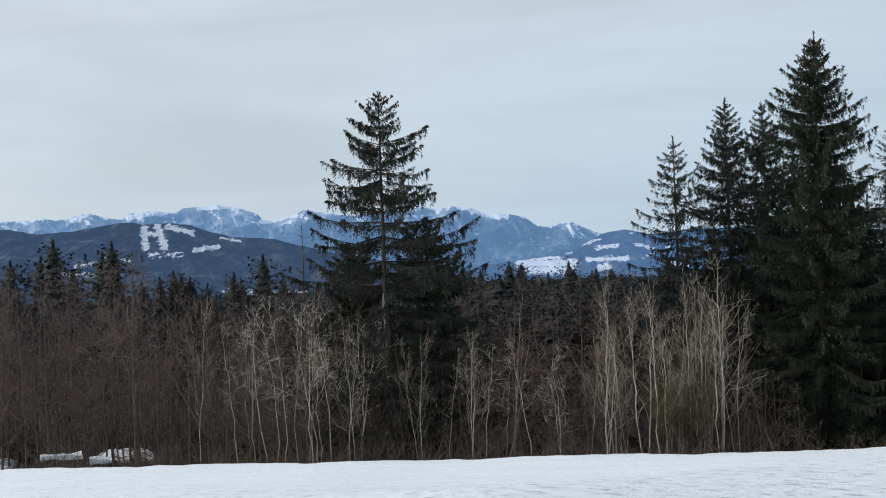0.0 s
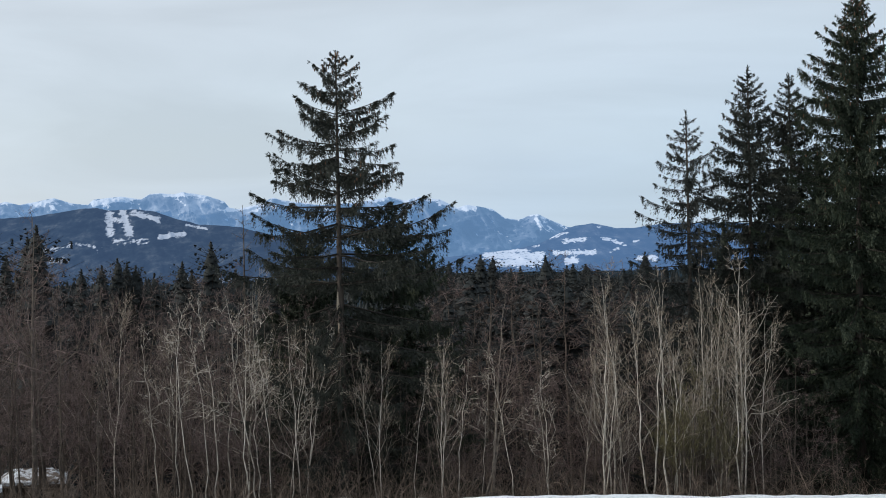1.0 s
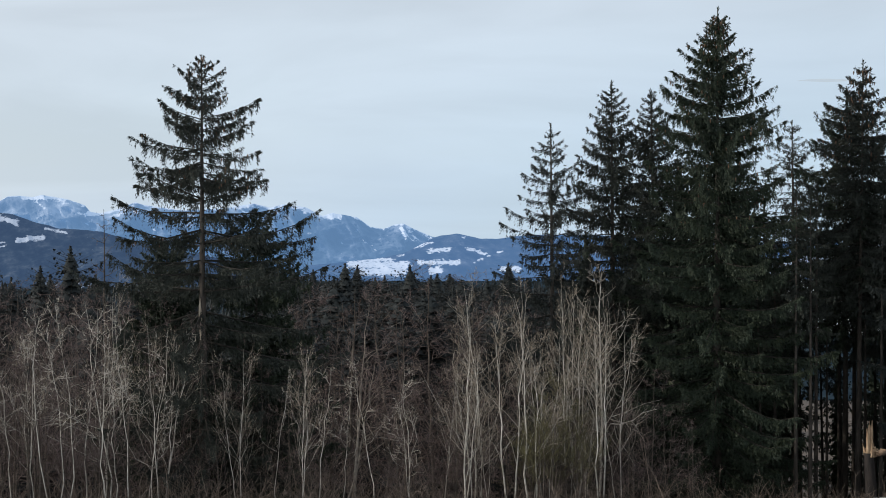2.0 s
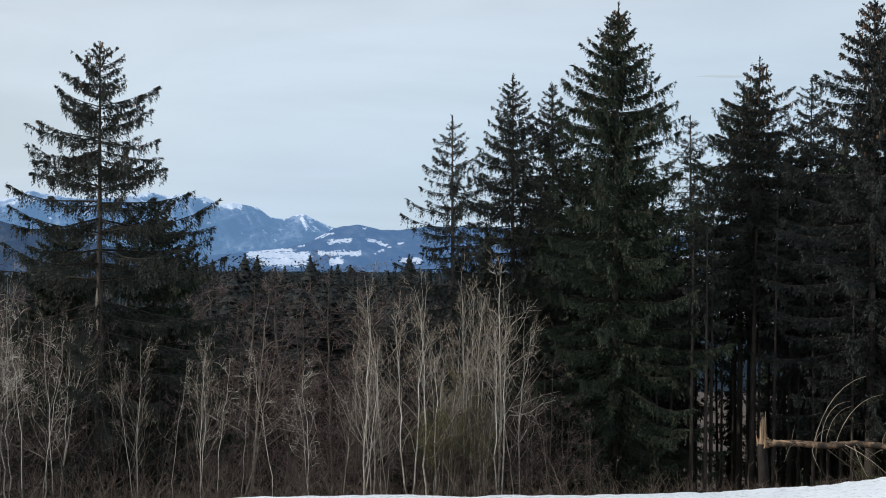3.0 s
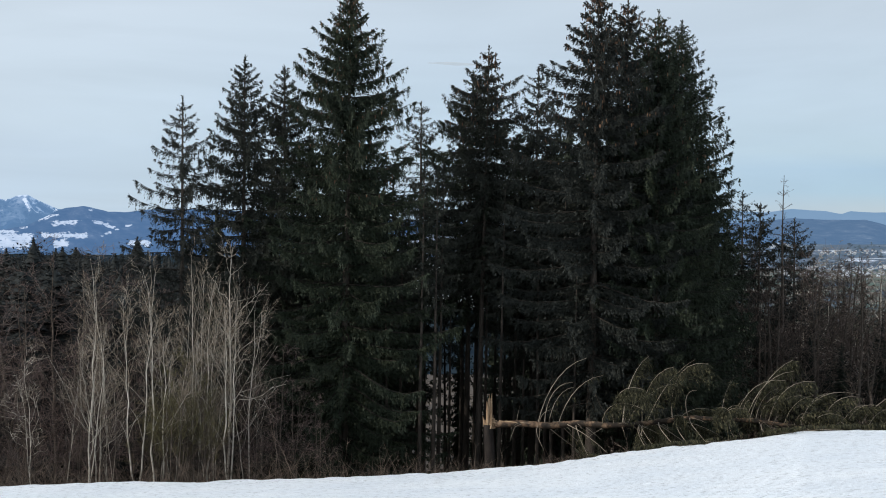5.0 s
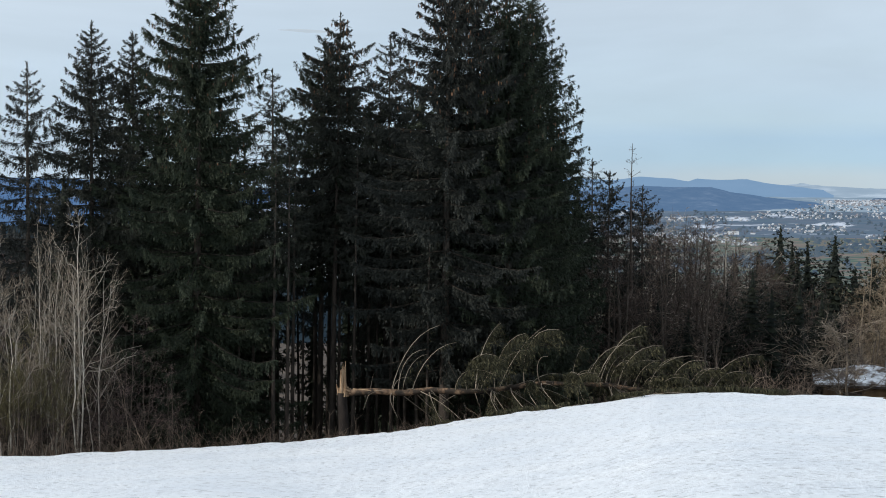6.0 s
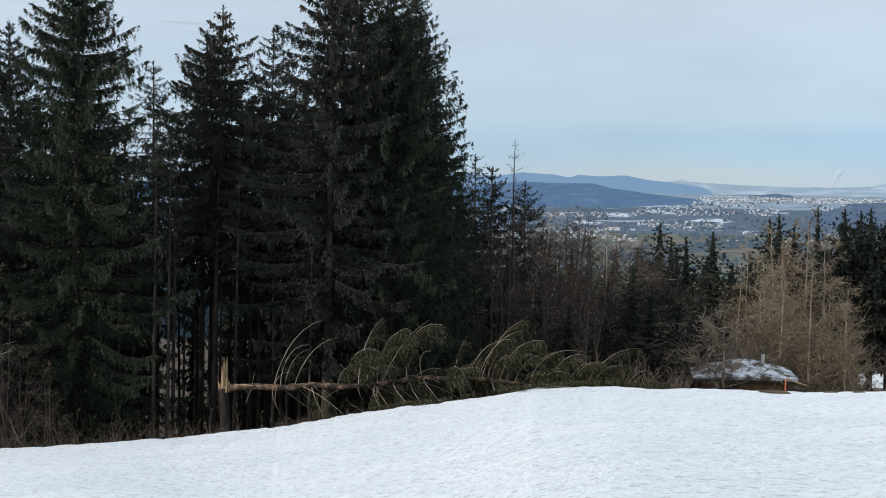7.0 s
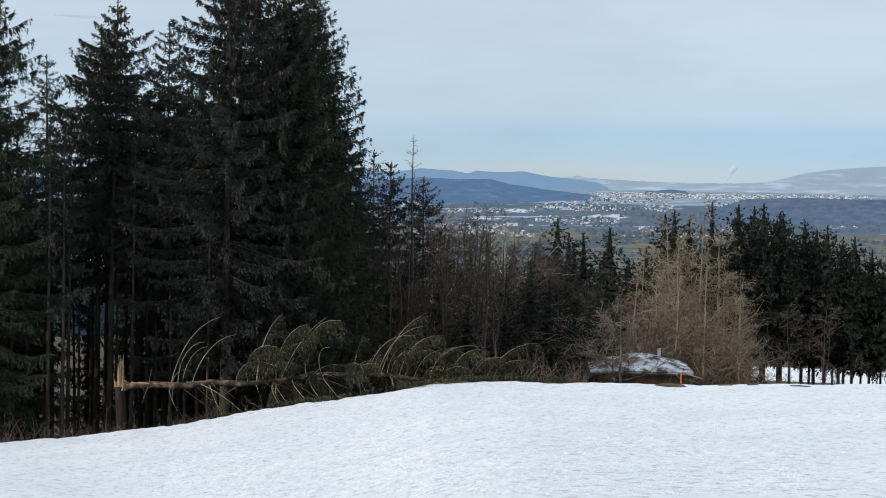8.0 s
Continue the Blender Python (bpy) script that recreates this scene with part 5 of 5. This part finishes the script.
        groups.append(tubes(line, np.array([[0.06, 0.058, 0.042, 0.006]]) * g.uniform(0.6, 1.1), 4))
    part("splinters", mesh_from("splinters", *merged(*groups), split_m), None, stump, "fresh orange splintered wood")
    tagged(stump, "snapped spruce stump with fresh orange splinters", "tree stump")

    fallen = new("fallen_spruce")
    tagged(fallen, "fallen spruce lying across brush, its boughs arching up", "fallen tree")
    a, b = at(22.85, LOG_R, high(-7.42, LOG_R)), at(39.0, LOG_R - 3.0, high(-7.2, LOG_R - 3.0))
    fallen.matrix_basis = Matrix.Translation(a)
    v = np.linspace(0, 1, 16)
    axis = np.array(b - a)
    length = np.linalg.norm(axis)
    ln = (axis[None] * v[:, None] + np.stack([0 * v, 0.25 * np.sin(v * 4.2), 0.20 * np.sin(v * 3.1) - 0.10 * np.sin(v * 9)], -1) + g.normal(0, 0.05, (16, 3)))[None]
    part("log", mesh_from("log", *tubes(ln, (0.14 * (1 - 0.75 * v) * g.uniform(0.85, 1.15, 16))[None], 9), log_m, shade=True), None, fallen)
    torn = []
    for k in range(14):
        p0 = np.array([g.uniform(-0.1, 0.15), g.normal(0, 0.06), g.normal(0.02, 0.08)])
        tip = p0 + np.array([-g.uniform(0.1, 0.35), g.normal(0, 0.08), g.normal(0.0, 0.08)])
        line = (p0 + (tip - p0) * np.linspace(0, 1, 3)[:, None])[None]
        torn.append(tubes(line, np.array([[0.05, 0.04, 0.005]]), 4))
    part("torn_end", mesh_from("torn_end", *merged(*torn), split_m), None, fallen, "pale torn wood")
    # a long torn strip on the log
    vv = np.linspace(0, 1, 7)
    strip = (axis[None] / length * (0.1 + 1.0 * vv[:, None]) + np.stack([0 * vv, -0.05 - 0 * vv, 0.10 - 0.03 * vv], -1) + g.normal(0, 0.012, (7, 3)))[None]
    part("torn_strip", mesh_from("torn_strip", *tubes(strip, (0.045 * (1 - 0.8 * vv))[None], 5), split_m), None, fallen, "orange-brown torn strip of wood")
    sv, _ = along(ln, np.zeros(46, int), g.uniform(0.03, 0.6, 46))
    sd = unit(g.normal(0, 1, (46, 3)) * np.array([1, 1, 0.9]) + axis / length * 0.4)
    ends = sv[:, None] + sd[:, None] * (g.uniform(0.25, 1.0, 46)[:, None] * np.linspace(0, 1, 4))[..., None] - np.array([0, 0, 0.25]) * (np.linspace(0, 1, 4) ** 2)[None, :, None]
    for k in range(46):
        part("stub", mesh_from("stub", *tubes(ends[k:k + 1], np.array([[0.012, 0.0096, 0.006, 0.0024]]), 3), bough_m), None, fallen)
    # boughs
    n = 92
    bv = np.concatenate([g.uniform(0.09, 0.30, 12), 0.26 + 0.71 * g.beta(1.1, 1.3, n - 12)])
    p, t = along(ln, np.zeros(n, int), bv)
    fwd = axis / length
    side = np.cross(fwd, [0, 0, 1.0])
    roll = g.normal(0, 0.5, n)
    roll = np.where(np.arange(n) % 5 < 2, g.choice([-1, 1], n) * g.uniform(1.5, 2.3, n), roll)
    out = np.cos(roll)[:, None] * np.array([0, 0, 1.0]) + np.sin(roll)[:, None] * side
    reach = g.uniform(1.0, 3.7, n) * np.interp(bv, [0, 0.12, 0.38, 0.6, 1], [1.0, 1.2, 1.25, 0.9, 0.6])
    bend = g.uniform(0.3, 1.0, n)[:, None]
    slant = g.uniform(-0.15, 0.4, n)[:, None]
    j = np.linspace(0, 1, 8)
    reach = np.where(np.abs(roll) > 1.4, reach * 0.75, reach * g.uniform(0.7, 1.12, n))
    lift = out[:, None] * (reach[:, None] * (1.0 * j - 0.12 * bend * j ** 2.4))[..., None]
    carry = fwd * (reach[:, None] * (slant * j + 0.66 * bend * j ** 2))[..., None]
    sag = np.array([0, 0, -1.0]) * (reach[:, None] * 0.42 * bend * j ** 3)[..., None]
    boughs = p[:, None] + lift + carry + sag
    low = np.minimum(boughs[..., 2], 5)
    gx, gy = boughs[..., 0] + a.x, boughs[..., 1] + a.y
    boughs[..., 2] = np.maximum(low, ground_z(gx, gy) - a.z + 0.05)
    rad = (0.009 + 0.005 * reach[:, None]) * (1 - 0.8 * j)
    for k in range(n):
        part("bough", mesh_from("bough", *tubes(boughs[k:k + 1], rad[k:k + 1] * 0.85, 4), bough_m, shade=True), None, fallen)
    # side twigs on the boughs, each hung with short sprays
    tw = 6600
    weight = reach * np.interp(bv, [0, 0.15, 0.3, 1], [0.01, 0.06, 0.9, 1.1]) * g.uniform(0.0, 1.0, n) ** 1.6
    pick = g.choice(n, tw, p=weight / weight.sum())
    pv = g.uniform(0.12, 1, tw) ** 0.7
    q, d = along(boughs, pick, pv)
    drop = g.uniform(0.05, 0.75, tw) ** 1.3 * np.clip(reach[pick] / 2, 0.4, 1.2)
    m = 6
    share = np.tile(np.arange(m) / (m - 1.0), tw)
    ix = np.repeat(np.arange(tw), m)
    sway = g.normal(0, 0.3, (tw, 3)) * np.array([1, 1, 0.3])
    base = q[ix] + (np.array([0, 0, -0.8]) + sway[ix] + 0.5 * d[ix]) * (drop[ix] * share)[:, None] - np.array([0, 0, 0.2]) * (drop[ix] * share ** 2)[:, None]
    gz = ground_z(base[:, 0] + a.x, base[:, 1] + a.y) - a.z
    base[:, 2] = np.maximum(base[:, 2], gz + 0.25)
    dirs = np.array([0, 0, -0.8]) + g.normal(0, 0.35, (len(ix), 3)) + 0.4 * d[ix]
    nv, npoly = blades(base, dirs, g.uniform(0.12, 0.30, len(ix)), g.uniform(0.011, 0.024, len(ix)), g)
    part("needles", mesh_from("needles", nv, npoly, withered_m), None, fallen, "withered olive needles hanging in curtains")


build_broken_spruce()

# ================= hut, sheds and small things =================


def hut(name, az, d, turn, wide, deep, wall_h, roof_h, over, label, wall_mat, hip=0.35, chimney=True, eaves=0.0):
    """A small building with a hipped roof under snow."""
    p = at(az, d)
    zg = high(eaves, d) - wall_h
    top = new(name)
    top.matrix_basis = Matrix.Translation((p.x, p.y, zg)) @ Matrix.Rotation(radians(turn), 4, "Z")
    w, e = wide / 2, deep / 2
    for k, (lo, hi) in enumerate((((-w, -e, -0.6), (w, -e + 0.15, wall_h)), ((-w, e - 0.15, -0.6), (w, e, wall_h)),
                                  ((-w, -e + 0.15, -0.6), (-w + 0.15, e - 0.15, wall_h)), ((w - 0.15, -e + 0.15, -0.6), (w, e - 0.15, wall_h)))):
        bm = bmesh.new()
        box(bm, lo, hi)
        wall = part("wall", bm, wall_mat, top)
        if k == 0:
            bm = bmesh.new()
            box(bm, (-0.35 * w - 0.45, -e - 0.03, 0.0), (-0.35 * w + 0.45, -e - 0.003, min(1.95, wall_h - 0.1)), 0.01)
            part("door", bm, dark_plank_m, wall)
            bm = bmesh.new()
            box(bm, (0.35 * w - 0.4, -e - 0.02, 0.9), (0.35 * w + 0.4, -e - 0.003, min(1.7, wall_h - 0.15)))
            part("window", bm, glass_m, wall)
        if k == 2:
            bm = bmesh.new()
            box(bm, (-w - 0.02, -0.4, 0.9), (-w - 0.003, 0.4, min(1.7, wall_h - 0.15)))
            part("window", bm, glass_m, wall)

    def shell(z0, thick, grow_by, mat, nm, lab):
        bm = bmesh.new()
        a, b = w + over + grow_by, e + over + grow_by
        ridge = w * (1 - hip) if hip < 1 else 0.02
        ring = [bm.verts.new(c) for c in ((-a, -b, z0), (a, -b, z0), (a, b, z0), (-a, b, z0))]
        low = [bm.verts.new((c.co.x, c.co.y, z0 + thick)) for c in ring]
        r0, r1 = bm.verts.new((-ridge, 0, z0 + roof_h + thick)), bm.verts.new((ridge, 0, z0 + roof_h + thick))
        bm.faces.new(ring[::-1])
        for i in range(4):
            bm.faces.new((ring[i], ring[(i + 1) % 4], low[(i + 1) % 4], low[i]))
        bm.faces.new((low[0], low[1], r1, r0))
        bm.faces.new((low[1], low[2], r1))
        bm.faces.new((low[2], low[3], r0, r1))
        bm.faces.new((low[3], low[0], r0))
        if mat is roof_snow_m:
            bmesh.ops.subdivide_edges(bm, edges=bm.edges, cuts=5, use_grid_fill=True)
            for vert in bm.verts:
                vert.co.z += (noise.noise(vert.co * 1.3) * 0.09) if vert.co.z > z0 + thick * 0.5 else 0
        return part(nm, bm, mat, top, lab)

    shell(wall_h, 0.10, 0.0, dark_plank_m, "roof", "dark boarded roof")
    shell(wall_h + 0.104, 0.12, -0.06, roof_snow_m, "roof_snow", "melting patchy snow")
    if chimney:
        bm = bmesh.new()
        box(bm, (0.93, -0.08, wall_h + roof_h * 0.3), (1.09, 0.08, wall_h + roof_h + 0.50), 0.015)
        ch = part("chimney", bm, plaster_m, top, "pale plastered chimney")
        bm = bmesh.new()
        box(bm, (0.90, -0.11, wall_h + roof_h + 0.504), (1.12, 0.11, wall_h + roof_h + 0.54), 0.01)
        part("cap", bm, dark_plank_m, ch)
    return tagged(top, label, "hut")


hut("hut", 41.75, 80, -38, 4.3, 3.4, 2.2, 0.72, 0.5, "low wooden hut with melting snow on its hipped roof", plank_m, hip=0.8, eaves=-6.66)
hut("shed", -13.0, 76, 10, 2.7, 2.4, 1.9, 0.5, 0.25, "small dark shed with a snow-covered roof among bare trees", dark_plank_m, chimney=False, eaves=-8.5)
hut("shed", -19.2, 70, 5, 3.2, 2.4, 1.7, 0.5, 0.25, "small dark shed with a snow-covered roof at the thicket's edge", dark_plank_m, chimney=False, eaves=-8.6)


def wood_pile(az, d, length, rows, label):
    """Stacked round logs under a ragged cap of snow."""
    p = at(az, d)
    top = new("wood_pile")
    top.matrix_basis = Matrix.Translation((p.x, p.y, ground(p.x, p.y) + 0.05)) @ Matrix.Rotation(radians(-az), 4, "Z")
    me = None
    for r in range(rows):
        for k in range(int(length / 0.24) - r % 2):
            if me is None:
                me = mesh_from("log", *tubes(np.array([[[0, -0.5, 0], [0, 0, 0], [0, 0.5, 0]]], float), np.array([[0.11, 0.115, 0.11]]), 8), brown_m)
            part("log", me, None, top, m=Matrix.Translation((-length / 2 + 0.12 + k * 0.24 + (r % 2) * 0.12, 0, 0.1 + r * 0.2)))
    bm = bmesh.new()
    box(bm, (-length / 2, -0.55, rows * 0.2 + 0.02), (length / 2, 0.55, rows * 0.2 + 0.2))
    bmesh.ops.subdivide_edges(bm, edges=bm.edges, cuts=6, use_grid_fill=True)
    for v in bm.verts:
        v.co += Vector((0, 0, 0.14)) * noise.noise(v.co * 2.2)
    part("snow_cap", bm, snow_m, top, "lumpy white snow")
    tagged(top, label, "wood pile")


wood_pile(-16.1, 63, 1.9, 5, "snow-capped pile of round logs in the thicket")
wood_pile(-14.5, 63, 0.9, 4, "small snow-capped pile of round logs in the thicket")


def build_stake():
    p = at(43.3, 54.3)
    z = ground(p.x, p.y)
    top = new("marker_stake")
    top.matrix_basis = Matrix.Translation((p.x, p.y, z)) @ Matrix.Rotation(radians(-43), 4, "Z")
    bm = bmesh.new()
    bmesh.ops.create_cone(bm, cap_ends=True, segments=10, radius1=0.028, radius2=0.024, depth=0.6, matrix=Matrix.Translation((0, 0, 0.2)))
    part("post", bm, orange_m, top)
    bm = bmesh.new()
    bmesh.ops.create_cone(bm, cap_ends=True, segments=8, radius1=0.022, radius2=0.02, depth=0.75,
                          matrix=Matrix.Translation((0.36, 0, 0.40)) @ Matrix.Rotation(radians(105), 4, "Y"))
    part("arm", bm, plank_m, top, "pale wooden arm")
    tagged(top, "short orange marker stake with a slanting arm on thawed ground", "stake")
    # the thawed mound round it, and others along the crest
    for az, d, sx, sy, h, seed in ((42.9, 54.1, 0.5, 0.4, 0.08, 1), (45.9, 54.2, 0.2, 0.2, 0.03, 2), (47.6, 54.3, 0.35, 0.25, 0.02, 3), (44.9, 54.4, 0.25, 0.2, 0.03, 4)):
        q = at(az, d)
        bm = bmesh.new()
        bmesh.ops.create_icosphere(bm, subdivisions=3, radius=1)
        for v in bm.verts:
            v.co *= 1 + 0.35 * noise.noise(v.co * 2.1 + Vector((seed * 7, 0, 0)))
            v.co.x, v.co.y, v.co.z = v.co.x * sx, v.co.y * sy, v.co.z * h
        me = bpy.data.meshes.new("thawed_mound")
        bm.to_mesh(me)
        bm.free()
        me.materials.append(thaw_m)
        me.polygons.foreach_set("use_smooth", np.ones(len(me.polygons), bool))
        ob = new("thawed_mound", me)
        ob.matrix_basis = Matrix.Translation((q.x, q.y, ground(q.x, q.y) + 0.02)) @ Matrix.Rotation(radians(-az), 4, "Z")
        tagged(ob, "brown thawed turf showing through the snow", "mound", "thawed patches")


build_stake()

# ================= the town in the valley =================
# town and copses are paled by haze put into their materials as emission
town_white_m = material("town_walls", [(0.25, (0.30, 0.28, 0.26)), (0.8, (0.80, 0.79, 0.77))], scale=0.02, island=0.8, haze=0.3, airlight=(0.36, 0.46, 0.58))
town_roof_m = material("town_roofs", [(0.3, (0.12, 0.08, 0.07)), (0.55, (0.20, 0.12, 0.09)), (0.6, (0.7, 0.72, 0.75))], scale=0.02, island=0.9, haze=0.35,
                       airlight=(0.28, 0.38, 0.50))
town_tree_m = material("town_trees", [(0.3, (0.02, 0.03, 0.02)), (0.7, (0.06, 0.06, 0.04))], scale=0.05, island=0.8, haze=0.35, airlight=(0.20, 0.30, 0.44))


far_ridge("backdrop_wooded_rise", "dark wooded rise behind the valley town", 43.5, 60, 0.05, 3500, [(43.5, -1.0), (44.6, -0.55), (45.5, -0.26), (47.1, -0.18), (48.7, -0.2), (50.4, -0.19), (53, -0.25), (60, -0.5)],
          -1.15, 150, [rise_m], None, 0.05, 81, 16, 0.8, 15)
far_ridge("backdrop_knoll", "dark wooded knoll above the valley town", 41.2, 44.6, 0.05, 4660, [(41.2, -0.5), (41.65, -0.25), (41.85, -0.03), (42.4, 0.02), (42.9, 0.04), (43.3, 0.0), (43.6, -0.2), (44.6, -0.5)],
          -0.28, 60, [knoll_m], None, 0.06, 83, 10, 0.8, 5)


def build_town():
    g = np.random.default_rng(31)
    walls, roofs = [], []
    spots_ = []
    while len(spots_) < 2600:
        az, r = g.uniform(32.5, 58), g.uniform(2550, 4450)
        if len(spots_) % 3 == 0:
            spots_.append((g.uniform(40.5, 49.5) + g.normal(0, 0.4), g.uniform(4380, 4640)))
        elif bumps(az * 0.55, r / 330, 3) + 0.25 * smooth(3200, 3700, r) > 0.70:
            spots_.append((az, r))
    for az, r in spots_:
        p = at(az, r)
        z = ground(p.x, p.y) - 1
        w, d, h, rh = g.uniform(3, 6.5) * (1.5 if r > 4300 else 1), g.uniform(2.5, 5), g.uniform(1.8, 3.6), g.uniform(1.2, 2.4)
        t = g.uniform(0, 3.14)
        ax, ay = np.array([math.cos(t), math.sin(t), 0]), np.array([-math.sin(t), math.cos(t), 0])
        c = np.array([p.x, p.y, z])
        k = [c + sx * w / 2 * ax + sy * d / 2 * ay for sx, sy in ((-1, -1), (1, -1), (1, 1), (-1, 1))]
        up_ = np.array([0, 0, h])
        e0, e1 = (k[0] + k[3]) / 2 + np.array([0, 0, h + rh]), (k[1] + k[2]) / 2 + np.array([0, 0, h + rh])
        walls.append((np.array([*k, *[q + up_ for q in k], e0, e1]),
                      [np.array([[0, 1, 5, 4], [1, 2, 6, 5], [2, 3, 7, 6], [3, 0, 4, 7]]), np.array([[4, 8, 7], [5, 6, 9]])]))
        s0, s1 = np.array([0, 0, 0.25]), np.array([0, 0, h + 0.1])
        roofs.append((np.array([k[0] + s1 - ay * 0.4, k[1] + s1 - ay * 0.4, k[2] + s1 + ay * 0.4, k[3] + s1 + ay * 0.4, e0 + s0, e1 + s0]),
                      [np.array([[0, 1, 5, 4], [2, 3, 4, 5]])]))
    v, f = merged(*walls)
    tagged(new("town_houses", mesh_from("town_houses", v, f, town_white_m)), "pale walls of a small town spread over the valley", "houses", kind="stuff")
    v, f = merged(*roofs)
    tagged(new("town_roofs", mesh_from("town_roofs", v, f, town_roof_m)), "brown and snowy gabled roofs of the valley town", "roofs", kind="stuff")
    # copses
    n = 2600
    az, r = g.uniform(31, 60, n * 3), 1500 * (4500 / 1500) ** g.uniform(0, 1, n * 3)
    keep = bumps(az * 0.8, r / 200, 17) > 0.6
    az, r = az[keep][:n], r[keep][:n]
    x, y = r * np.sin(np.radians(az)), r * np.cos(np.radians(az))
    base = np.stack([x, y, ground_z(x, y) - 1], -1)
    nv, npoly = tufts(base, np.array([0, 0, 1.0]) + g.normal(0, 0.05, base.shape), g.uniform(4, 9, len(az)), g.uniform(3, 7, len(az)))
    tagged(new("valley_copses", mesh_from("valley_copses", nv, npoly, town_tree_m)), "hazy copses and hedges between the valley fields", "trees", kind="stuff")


build_town()


def far_block(name, az, d, el0, el1, wide, deep, label, mat):
    p = at(az, d)
    top = new(name)
    z0, z1 = ground(p.x, p.y) - 2, high(el1, d)
    top.matrix_basis = Matrix.Translation((p.x, p.y, z0)) @ Matrix.Rotation(radians(-az + 8), 4, "Z")
    bm = bmesh.new()
    box(bm, (-wide / 2, -deep / 2, 0), (wide / 2, deep / 2, z1 - z0 - 0.6))
    part("wall", bm, mat, top)
    bm = bmesh.new()
    box(bm, (-wide / 2 - 0.4, -deep / 2 - 0.4, z1 - z0 - 0.596), (wide / 2 + 0.4, deep / 2 + 0.4, z1 - z0), 0.1)
    part("roof", bm, town_roof_m, top)
    return tagged(top, label, "building", "valley blocks")


far_block("apartment_block", 36.95, 3050, -1.5, -1.27, 20, 12, "white block of flats in the valley", town_white_m)
far_block("apartment_block", 37.65, 3070, -1.5, -1.32, 8, 9, "white block of flats in the valley", town_white_m)
far_block("barn", 41.3, 2650, -1.8, -1.66, 24, 9, "long pale farm building in the valley", town_white_m)


def church():
    p = at(46.9, 3900)
    top = new("church")
    z = ground(p.x, p.y)
    top.matrix_basis = Matrix.Translation((p.x, p.y, z))
    h = high(0.10, 3900) - z
    bm = bmesh.new()
    box(bm, (-2.5, -2.5, -1), (2.5, 2.5, h * 0.62))
    part("tower", bm, town_white_m, top)
    bm = bmesh.new()
    bmesh.ops.create_cone(bm, cap_ends=True, segments=8, radius1=2.9, radius2=0.05, depth=h * 0.38, matrix=Matrix.Translation((0, 0, h * 0.62 + h * 0.19)))
    part("spire", bm, town_roof_m, top)
    bm = bmesh.new()
    box(bm, (2.5, -4, -1), (18, 4, h * 0.3))
    part("nave", bm, town_white_m, top)
    tagged(top, "church with a pointed spire in the valley town", "church")


church()


def steam_plume():
    """A distant plume of steam standing over the plain."""
    bm = bmesh.new()
    d = 4700
    for k in range(9):
        v = k / 8
        r = 3.0 + 6.5 * v
        c = at(44.75 + 0.28 * v, d, high(0.36 + 0.50 * v, d))
        made = bmesh.ops.create_icosphere(bm, subdivisions=2, radius=r, matrix=Matrix.Translation(c))["verts"]
        for q in made:
            q.co += (q.co - c) * 0.5 * noise.noise(q.co * 0.12)
    me = bpy.data.meshes.new("steam_plume")
    bm.to_mesh(me)
    bm.free()
    me.polygons.foreach_set("use_smooth", np.ones(len(me.polygons), bool))
    # steam is mostly emission, its brightness set close to the sky behind
    me.materials.append(material("steam", [(0.3, (0.7, 0.72, 0.75)), (0.7, (0.8, 0.81, 0.83))], scale=0.05, haze=0.8, airlight=(0.50, 0.62, 0.74)))
    tagged(new("backdrop_steam_plume", me), "pale plume of steam over the distant plain", "steam", kind="structure")


steam_plume()


def thin_cloud():
    """A thin grey streak of cloud high over the hills."""
    bm = bmesh.new()
    d = 4850
    c = at(21.1, d, high(5.9, d))
    turn = Matrix.Translation(c) @ Matrix.Rotation(radians(-21.1), 4, "Z") @ Matrix.Rotation(radians(1.5), 4, "Y")
    bmesh.ops.create_icosphere(bm, subdivisions=4, radius=1)
    for v in bm.verts:
        lump = 1 + 0.5 * noise.noise(v.co * 2.5)
        v.co = turn @ Vector((v.co.x * 75 * lump, v.co.y * 30, v.co.z * 3.6 * lump * (1.1 - 0.6 * abs(v.co.x))))
    me = bpy.data.meshes.new("thin_cloud")
    bm.to_mesh(me)
    bm.free()
    me.polygons.foreach_set("use_smooth", np.ones(len(me.polygons), bool))
    # cloud tone is painted as emission, a little below the sky's brightness
    me.materials.append(material("thin_cloud", [(0.3, (0.55, 0.6, 0.66)), (0.7, (0.65, 0.7, 0.75))], scale=0.05, haze=0.9, airlight=(0.56, 0.65, 0.73)))
    tagged(new("backdrop_cloud", me), "thin grey streak of cloud in a hazy sky", "cloud", kind="structure")


thin_cloud()
